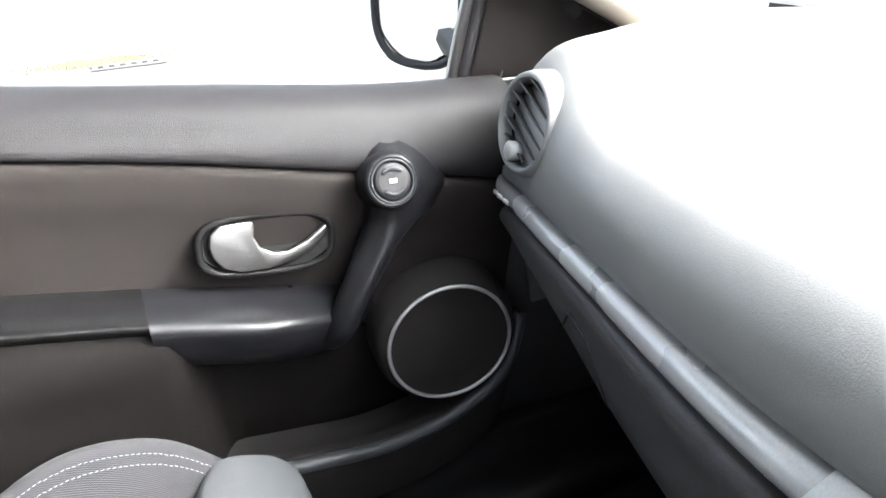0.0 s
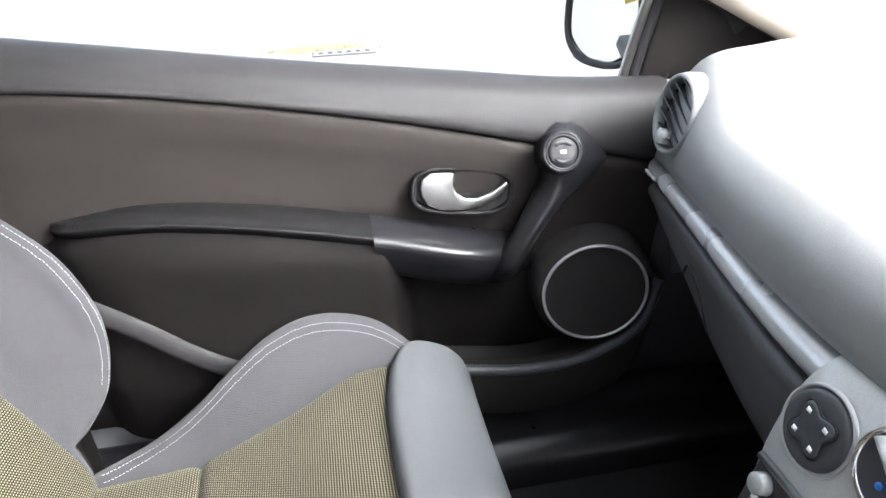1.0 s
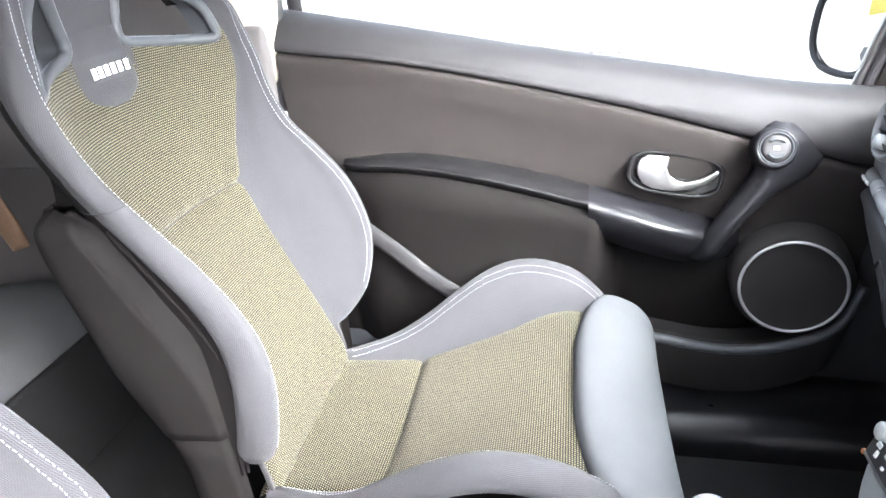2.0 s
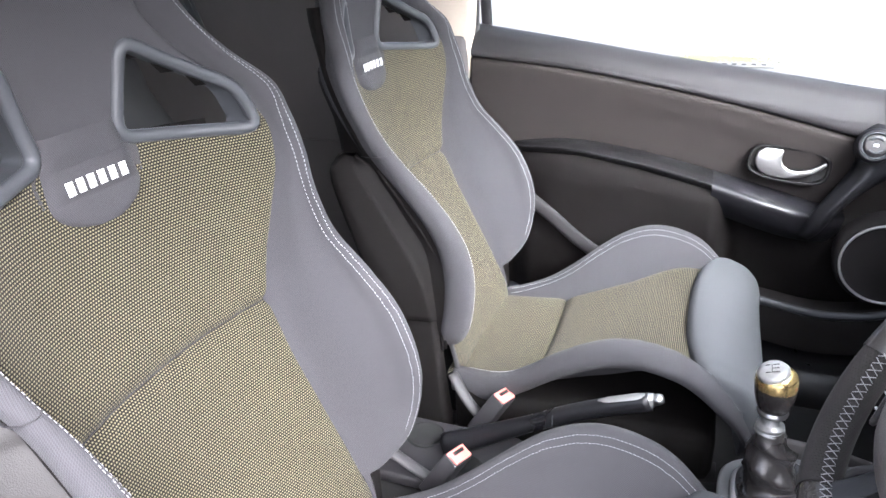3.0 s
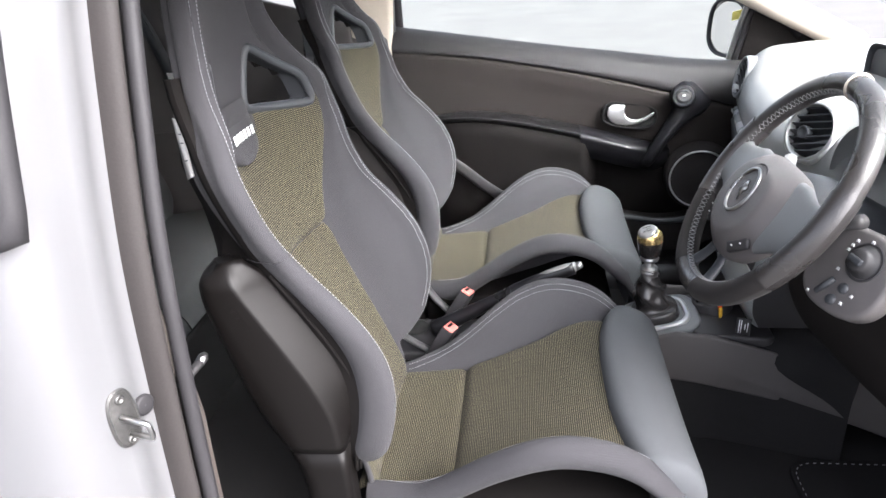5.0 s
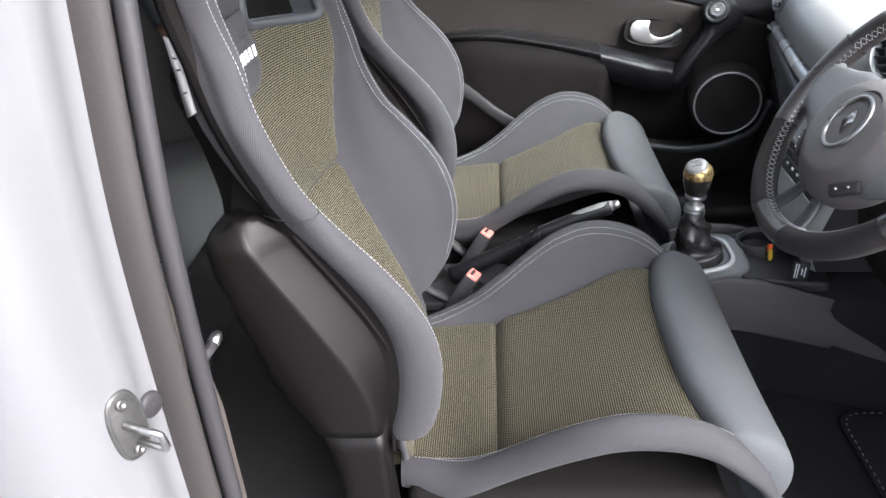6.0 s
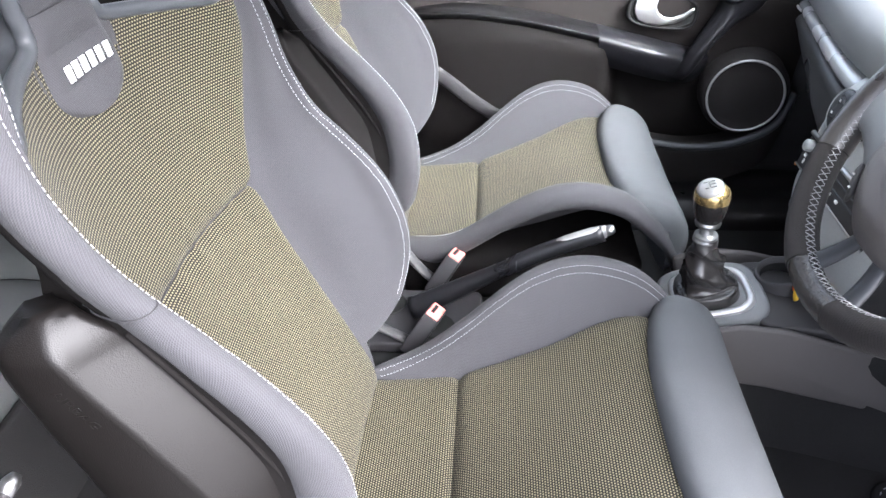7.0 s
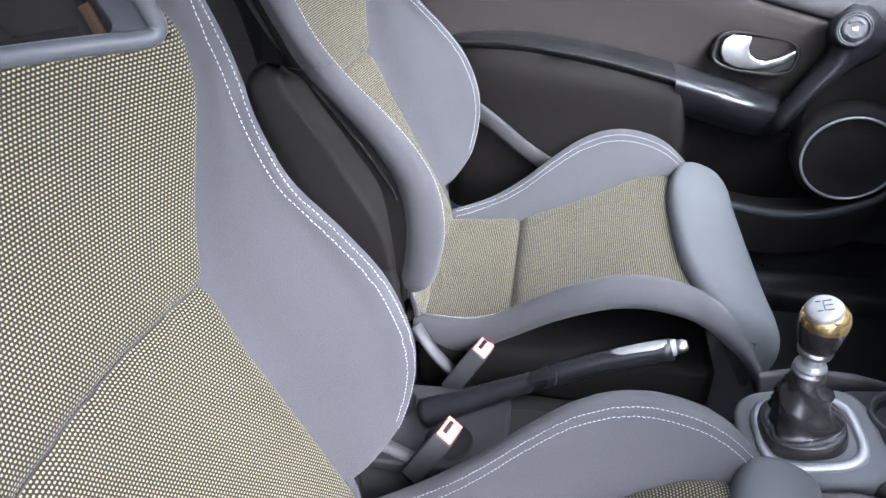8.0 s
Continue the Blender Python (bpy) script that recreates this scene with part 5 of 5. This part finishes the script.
for u, v in ((-0.0771, -0.0478), (-0.0536, -0.0027), (-0.0139, -0.0257), (-0.0217, -0.0404), (-0.0557, 0.0259), (-0.0502, 0.0412), (-0.0291, 0.0472), (-0.0535, 0.0335)):
    part("switch_symbol", slab([pc + PN[0] * (u + i) + PN[1] * (v + j) + PN[2] * 0.0008 for i, j in ((-0.0028, -0.0018), (0.0028, -0.0018), (0.0020, 0.0024), (-0.0020, 0.0024))], PN[2] * 0.0006), WHITE, plate, "small white print shape")

# ---- steering wheel ----
WC = np.array((0.513, -0.350, 0.955))
W = frame_of((-0.83, 0, 0.555))
wheel = thing("steering_wheel", WC, "black leather three-spoke sports steering wheel", "steering wheel")
RIM = lambda q, lift=0.0, rr=0.178: WC + rr * (math.cos(q) * W[0] + math.sin(q) * W[1]) + W[2] * lift
PERF = woven("perforated_leather", (0.024, 0.0215, 0.021), (0.010, 0.0095, 0.0095), 0.003, 0.003, 0.18)


def rim_piece(a0, a1, mat, label, r=0.0165, n=40):
    qs = np.linspace(radians(a0), radians(a1), n)
    rows = [[RIM(q) + r * (math.cos(p) * (math.cos(q) * W[0] + math.sin(q) * W[1]) + math.sin(p) * 1.05 * W[2]) for p in np.linspace(0, 2 * math.pi, 21)] for q in qs]
    return part("rim", sheet(rows), mat, wheel, label)


grip = []
for a0, a1, mat, lab, r in ((20, 160, LEATHER, "smooth black leather top of the rim", 0.0168), (160, 206, LEATHER, "smooth leather thumb rest", 0.0185), (206, 256, PERF, "perforated leather grip", 0.0175),
                            (256, 284, LEATHER, "smooth leather foot of the rim", 0.0165), (284, 334, PERF, "perforated leather grip", 0.0175), (334, 380, LEATHER, "smooth leather thumb rest", 0.0185)):
    grip.append(rim_piece(a0, a1, mat, lab, r))
mark = [RIM(radians(90)) + 0.0182 * (math.cos(p) * W[1] + math.sin(p) * W[2]) for p in np.linspace(0, 2 * math.pi, 24, endpoint=False)]
part("centre_mark", tube(mark, 0.0022, 6, closed=True), LINING, grip[0], "pale centring ring at the top")
# lacing along the inside of the rim
lace = bmesh.new()
on_rim = lambda q, h: RIM(q, h, 0.178 - math.sqrt(0.0180**2 - h * h) - 0.0004)
for k in range(124):
    q, half_step = radians(k * 360 / 124), radians(1.15)
    for d in (1, -1):
        tube([on_rim(q - d * half_step, 0.0025), on_rim(q - d * half_step * 0.1, 0.007), on_rim(q + d * half_step, 0.0115)], 0.00055, 4, lace)
part("lacing", lace, material("grey_thread", (0.26, 0.26, 0.265), 0.7, grain=600), grip[0], "pale cross stitching inside the rim")
# airbag cover: a domed shield that stands proud of the rim
rows = []
for f, h in ((0.96, -0.022), (1.0, -0.006), (0.985, 0.001), (0.90, 0.010), (0.80, 0.019), (0.71, 0.0265), (0.665, 0.0293), (0.60, 0.0302), (0.40, 0.031), (0.2, 0.0315), (0.01, 0.0315)):
    ring = []
    for q in np.linspace(0, 2 * math.pi, 72, endpoint=False):
        c, s = math.cos(q), math.sin(q)
        a = 0.104 * math.copysign(abs(c) ** 0.62, c) * (1.0 if s > 0 else 1.0 - 0.36 * abs(s) ** 1.5)
        b = (0.088 if s < 0 else 0.078) * math.copysign(abs(s) ** 0.75, s) - 0.030
        ring.append(WC + W[0] * a * f + W[1] * (-0.030 + (b + 0.030) * f) + W[2] * h)
    rows.append(ring)
hub = part("airbag_cover", sheet(rows, closed=True, uv=False), HUBSKIN, wheel, "dark grey airbag cover")
ec = WC - W[1] * 0.020 + W[2] * 0.032
part("emblem_ring", tube(oval(ec, W, 0.031, 0.036, 56), 0.0030, 8, closed=True), SATIN, hub, "satin chrome emblem ring")
part("emblem_groove", tube(oval(ec - W[1] * 0.002, W, 0.041, 0.048, 56, lift=-0.0035), 0.0016, 6, closed=True), BLACK, hub)
part("emblem", slab([ec + W[0] * a + W[1] * b for a, b in ((0.001, 0.017), (0.011, 0.004), (0.004, -0.002), (0.008, -0.016), (-0.004, -0.004), (-0.010, -0.004))], W[2] * 0.002), SATIN, hub, "plain silver emblem shape")
for s in (-1, 1):
    # broad side spokes swell into the rim
    rows = []
    for k, (a, top, bot, th) in enumerate(((0.055, 0.040, -0.080, 0.016), (0.090, 0.042, -0.074, 0.014), (0.120, 0.034, -0.056, 0.011), (0.150, 0.030, -0.044, 0.012), (0.172, 0.040, -0.050, 0.012))):
        ring = []
        for q in np.linspace(0, 2 * math.pi, 24, endpoint=False):
            ring.append(WC + W[0] * s * a + W[1] * ((top + bot) / 2 + (top - bot) / 2 * math.copysign(abs(math.cos(q)) ** 0.7, math.cos(q))) + W[2] * (th * math.sin(q) - 0.002))
        rows.append(ring)
    # paler plastic than the spokes have: the sky's highlight is in the colour
    part("spoke", sheet(rows, closed=True, uv=False), PLINTH, wheel, "smooth grey side spoke, paler for the sky's highlight")
    bar = curve_through([WC + W[0] * s * 0.020 - W[1] * 0.106 - W[2] * 0.004, WC + W[0] * s * 0.030 - W[1] * 0.135 - W[2] * 0.006, WC + W[0] * s * 0.040 - W[1] * 0.168 - W[2] * 0.002], 12)
    part("spoke", tube(bar, np.linspace(0.009, 0.012, 12), 12, flat=0.6, up=tuple(W[2])), BEZEL, wheel, "slim grey lower spoke")
    sp = part("speed_switch", slab([WC + W[0] * (s * a) + W[1] * b + W[2] * h for a, b, h in ((0.052, -0.088, 0.017), (0.084, -0.060, 0.012), (0.091, -0.072, 0.006), (0.060, -0.100, 0.010))], W[2] * 0.007), BLACK, wheel, "black spoke switch")
    soften(sp, 0.003)
    for f in (0.3, 0.7):
        p = WC + W[0] * s * (0.056 + 0.032 * f) + W[1] * (-0.094 + 0.028 * f) + W[2] * (0.021 - 0.004 * f)
        part("switch_mark", block((-0.0010, -0.0013, -0.001), (0.0010, 0.0013, 0.001), None, Matrix.Translation(p) @ pose(0, 0, 0, 0, -34, 0)), WHITE, sp)
col = thing("steering_column", (0.62, -0.35, 0.7), "dark plastic steering column shroud with stalks", "steering column")
part("shroud", tube([WC - W[2] * d for d in (0.028, 0.07, 0.16, 0.28)], [0.048, 0.062, 0.068, 0.07], 24), BEZEL, col, "dark column shroud")
for s in (-1, 1):
    a = WC - W[2] * 0.06 + W[0] * s * 0.05
    part("stalk", tube([a, a + W[0] * s * 0.05 + W[1] * 0.020, a + W[0] * s * 0.085 + W[1] * 0.045], [0.009, 0.008, 0.010], 12), BLACK if s > 0 else SILVER, col, "column stalk")
binn = thing("instrument_cluster", (0.74, -0.36, 0.9), "hooded instrument cluster behind the wheel", "instrument cluster")
hood = [[(0.66 + 0.16 * k, -0.36 + 0.165 * math.cos(a), 0.93 + (0.115 - 0.02 * k) * max(0, math.sin(a))) for a in np.linspace(0, math.pi, 30)] for k in np.linspace(0, 1, 10)]
part("hood", sheet(hood), DASH, binn, "grained grey hood")
part("dials", slab([(0.72, -0.36 + 0.155 * math.cos(a), 0.93 + 0.10 * math.sin(a)) for a in np.linspace(0, math.pi, 24)], (0.004, 0, 0)), BLACK, binn, "dark instrument face")

# ---- centre tunnel ----
tun = thing("centre_console", (0.3, 0, FLOOR), "dark grey centre console between the seats", "centre console")
TX = [-0.30, 0.10, 0.28, 0.335, 0.37, 0.50, 0.56, 0.62, 0.80]
rows = []
for x in np.linspace(-0.30, 0.80, 60):
    z = float(np.interp(x, TX, [0.440, 0.440, 0.448, 0.458, 0.466, 0.490, 0.505, 0.515, 0.54]))
    w = float(np.interp(x, TX, [0.085, 0.085, 0.083, 0.083, 0.085, 0.085, 0.090, 0.105, 0.16]))
    rows.append([(x, y, zz) for y, zz in curve_through([(-w - 0.008, FLOOR), (-w - 0.004, (FLOOR + z) / 2), (-w - 0.002, z - 0.012), (-w + 0.010, z), (0, z), (w - 0.010, z), (w + 0.002, z - 0.012), (w + 0.004, (FLOOR + z) / 2), (w + 0.008, FLOOR)], 44)])
part("tunnel", sheet(rows), CARPET, tun, "dark carpeted console body")
# tray behind the handbrake with its two wells, flat discs given depth by dark colour
soften(part("tray", slab([(x, y, 0.452) for x, y in curve_closed([(-0.28, -0.075), (0.06, -0.075), (0.06, 0.075), (-0.28, 0.075)], 0.02)], (0, 0, 0.022)), RUBBER, tun, "black console tray"), 0.006, 3)
for cx, cy in ((-0.02, -0.03), (-0.11, 0.03)):
    part("tray_well", turned((cx, cy, 0.4755), frame_of((0, 0, 1), (1, 0, 0)), [(0.034, 0.0), (0.031, 0.003), (0.029, 0.0), (0.0005, -0.0004)], 36), DARK, tun)
# raised plinth of the gear lever
FRAME = material("bright_frame", (0.55, 0.55, 0.55), 0.32, metal=0.6, grain=300, bump=0.02)
G = frame_of((-0.22, 0, 0.975), up=(1, 0, 0))
GC = np.array((0.444, 0.004, 0.527))
soften(part("gear_plinth", slab(oval(GC, G, 0.083, 0.084, 48, 3.6, -0.05), G[2] * 0.052), PLINTH, tun, "grey gear lever plinth"), 0.008, 3)
rings = [oval(GC, G, a, a * 1.04, 96, 3.4, lift) for a, lift in ((0.0625, 0.000), (0.0620, 0.006), (0.0600, 0.0085), (0.0565, 0.0092), (0.0525, 0.0085), (0.0505, 0.006), (0.0500, -0.002))]
part("gear_frame", sheet(rings, closed=True, uv=False), FRAME, tun, "satin silver gear lever frame")
CH = np.array((0.560, 0.030, 0.553))
cup = part("cup_holder", turned(CH, G, [(0.043, -0.022), (0.041, 0.003), (0.0395, 0.006), (0.036, 0.0065), (0.033, 0.002), (0.031, -0.05), (0.0005, -0.052)], 44), BLACK, tun, "round black cup holder")
part("cup_floor", turned(CH - G[2] * 0.0, G, [(0.0315, -0.002), (0.030, -0.048), (0.0005, -0.049)], 36), DARK, cup)
front = curve_closed([(0.50, -0.085), (0.66, -0.105), (0.66, 0.105), (0.50, 0.085)], 0.02)
soften(part("front_tray", slab([(x, y, 0.512) for x, y in front], (0, 0, 0.024)), BLACK, tun, "black front tray"), 0.006, 3)
# side flank that runs forward into the footwell
for s in (1, -1):
    fl = [(0.40, 0.096, 0.535), (0.46, 0.098, 0.552), (0.53, 0.100, 0.545), (0.62, 0.106, 0.520), (0.70, 0.114, 0.500), (0.78, 0.128, 0.498), (0.86, 0.147, 0.510), (0.98, 0.18, 0.54), (1.0, 0.18, 0.30), (0.83, 0.135, 0.348), (0.70, 0.116, 0.390), (0.52, 0.102, 0.427), (0.42, 0.098, 0.442)]
    soften(part("flank", slab([(x, s * y, z) for x, y, z in fl], (0, s * 0.012, 0)), CONSOLE, tun, "dark console flank"), 0.008, 3)
lab = thing("console_label", (0.588, -0.10, 0.56), "small dark label plate with white print bars", "label")
LP = frame_of((-0.35, -0.92, 0.2))
lc = np.array((0.588, -0.112, 0.570))
part("plate", slab([lc + LP[0] * a + LP[1] * b for a, b in ((-0.014, -0.018), (0.014, -0.018), (0.014, 0.018), (-0.014, 0.018))], LP[2] * 0.002), BLACK, lab)
for i, (a, ln) in enumerate(((-0.008, 0.014), (-0.004, 0.014), (0.003, 0.006), (0.008, 0.010))):
    part("print_bar", slab([lc + LP[0] * (a + i0) + LP[1] * j for i0, j in ((-0.0009, -ln), (0.0009, -ln), (0.0009, ln), (-0.0009, ln))], LP[2] * 0.0028), WHITE, lab)
key = thing("key_tag", (0.566, -0.03, 0.56), "orange and yellow plastic key tag by the cup holder", "key tag")
YEL = material("yellow_plastic", (0.75, 0.45, 0.04), 0.35, grain=300)
ORG = material("orange_plastic", (0.75, 0.10, 0.02), 0.35, grain=300)
kc = np.array((0.563, -0.026, 0.552))
soften(part("tag", slab([kc + (0, a, b) for a, b in ((-0.010, -0.004), (-0.004, -0.012), (0.004, -0.004), (0.006, 0.012), (-0.004, 0.012))], (0.006, 0, 0)), YEL, key), 0.002)
soften(part("fob", slab([kc + (0, a, b) for a, b in ((0.000, 0.004), (0.012, 0.0), (0.014, 0.016), (0.004, 0.022))], (0.007, 0, 0)), ORG, key), 0.002)

gear = thing("gear_lever", (0.42, 0, 0.52), "gear lever with black leather gaiter and metal-topped knob", "gear lever")
gs = [(1.0, 0.528, 0.437), (0.97, 0.540, 0.435), (0.86, 0.548, 0.432), (0.70, 0.560, 0.430), (0.66, 0.576, 0.426), (0.59, 0.596, 0.421), (0.44, 0.620, 0.418), (0.33, 0.642, 0.416)]
gs = curve_through(gs, 34)
rows = []
for i, (s, z, x) in enumerate(gs):
    ring = []
    for p in oval((x, 0.010 * (1 - i / 33), z), G, 0.050 * s, 0.052 * s, 60, 2.6):
        d = p - np.array((x, 0.010 * (1 - i / 33), z))
        ramp = min(1, max(0, i - 3) / 6) * min(1, (33 - i) / 4)
        crease = 1 - 2.2 * abs(math.sin(math.atan2(d[1], d[0]) * 1.5 + z * 75 + 1.2 * noise.noise((d[0] * 20, d[1] * 20, z * 25)))) ** 0.7
        fold = 1 + (0.11 * crease + 0.22 * (abs(noise.noise((d[0] * 30 + 3, d[1] * 30, z * 30 + x * 9))) - 0.2)) * ramp
        ring.append(np.array((x, 0.010 * (1 - i / 33), z)) + d * fold)
    rows.append(ring)
part("gaiter", sheet(rows, closed=True, uv=False), LEATHER, gear, "creased black leather gaiter")
UPA = frame_of((-0.03, 0, 1), up=(1, 0, 0))
part("collar", turned((0.416, 0.002, 0.636), UPA, [(0.0165, 0.0), (0.0195, 0.002), (0.0195, 0.005), (0.0165, 0.0065), (0.0165, 0.008), (0.0185, 0.0095), (0.0180, 0.0125), (0.0120, 0.014), (0.0105, 0.016), (0.0105, 0.035)], 32), GRIPCAP, gear, "ribbed light grey collar")
part("shaft_ring", turned((0.4155, 0.004, 0.666), UPA, [(0.010, -0.002), (0.019, 0.0), (0.020, 0.004), (0.017, 0.008)], 32), SATIN, gear, "bright ring under the knob")
kn = part("knob", turned((0.415, 0.004, 0.672), UPA, [(0.015, 0.0), (0.019, 0.003), (0.0225, 0.012), (0.0255, 0.026), (0.0265, 0.036), (0.0262, 0.043)], 40), KNOBBLACK, gear, "glossy black knob")
BRASS = material("worn_knob_metal", (0.55, 0.40, 0.18), 0.22, metal=0.9, grain=120, bump=0.05, spread=0.35, spots=40)
part("knob_band", turned((0.415, 0.004, 0.672), UPA, [(0.0266, 0.0385), (0.0271, 0.044), (0.0262, 0.051), (0.0238, 0.0575), (0.018, 0.0625), (0.010, 0.0650), (0.0005, 0.0655)], 40), BRASS, kn, "worn brass-tinted metal top")
KNOBCAP = material("knob_silver", (0.27, 0.27, 0.27), 0.3, metal=0.5, grain=200, bump=0.05)
# the cap leans back towards the driver
KA = frame_of((-0.34, -0.16, 0.93), up=(1, 0, 0))
kc = np.array((0.4145, 0.0035, 0.7125)) + KA[2] * 0.0218
cap = part("knob_cap", turned(kc, KA, [(0.0205, -0.004), (0.0205, 0.0010), (0.0185, 0.0045), (0.0110, 0.0068), (0.0005, 0.0074)], 36), KNOBCAP, kn, "silver knob cap with dark shift marks")
for a, b, w, h in ((-0.007, 0.005, 0.0006, 0.004), (0, 0.005, 0.0006, 0.004), (0.007, 0.005, 0.0006, 0.004), (0, 0.0, 0.008, 0.0005), (-0.007, -0.005, 0.0006, 0.003), (0.007, -0.005, 0.0006, 0.003)):
    part("shift_mark", slab([kc + KA[0] * (a + i * w) + KA[1] * (b + j * h) + KA[2] * 0.0050 for i, j in ((-1, -1), (1, -1), (1, 1), (-1, 1))], KA[2] * 0.0026), BLACK, cap, smooth=False)

brake = thing("handbrake", (0.1, 0.01, 0.46), "handbrake lever with black grip and silver button", "handbrake")
hb = curve_through([(-0.06, 0.006, 0.485), (0.02, 0.009, 0.528), (0.09, 0.011, 0.566), (0.17, 0.014, 0.606), (0.258, 0.016, 0.640)], 36)
part("grip", tube(hb, np.interp(np.linspace(0, 1, 36), [0, 0.45, 0.55, 0.58, 1], [0.020, 0.0125, 0.0130, 0.0138, 0.0130]), 18, flat=1.1), GRIP, brake, "black leatherette grip and sleeve")
part("seam_ring", tube([hb[20] + (0.0, 0.0135 * math.cos(q), 0.0148 * math.sin(q)) for q in np.linspace(0, 2 * math.pi, 24, endpoint=False)], 0.0012, 6, closed=True), BEZEL, brake)
part("grip_cap", tube([hb[26] + (0, 0, 0.0060), hb[29] + (0, 0, 0.0062), hb[33] + (0, 0, 0.0060), hb[35] + (0.004, 0, 0.0035)], [0.0070, 0.0092, 0.0095, 0.0095], 18, flat=1.15), GRIPCAP, brake, "satin silver grip cap")
part("release_button", tube([hb[-1] + (0.002, 0, 0.002), hb[-1] + (0.012, 0, 0.007), hb[-1] + (0.017, 0, 0.009)], [0.0085, 0.0085, 0.006], 16), SATIN, brake, "chrome release button")

for x, y, tilt in ((0.012, 0.103, -22), (-0.014, -0.062, -22)):
    bk = thing("seat_belt_buckle", (x, y, 0.47), "black seat belt buckle with red release button", "seat belt buckle", "front buckles")
    m = Matrix.Translation((x, y, 0.533)) @ pose(0, 0, 0, -18, 28, tilt)
    soften(part("housing", block((-0.014, -0.024, -0.085), (0.014, 0.024, 0.0), None, m), RUBBER, bk), 0.003)
    soften(part("release_button", block((-0.0115, -0.0215, -0.002), (0.0115, 0.0215, 0.004), None, m), RED, bk, "red release button"), 0.0015)
    part("slot", block((-0.003, -0.014, 0.003), (0.003, 0.014, 0.0046), None, m @ Matrix.Translation((-0.004, 0, 0))), DARK, bk, smooth=False)
    stem = curve_through([(x - 0.03, y, 0.46), (x - 0.08, y + (0.02 if y > 0 else -0.01), 0.50), (x - 0.11, y + (0.04 if y > 0 else -0.02), 0.53)], 10)
    part("stem", tube(stem, 0.012, 8, flat=0.5), BLACK, bk, "black buckle stem")
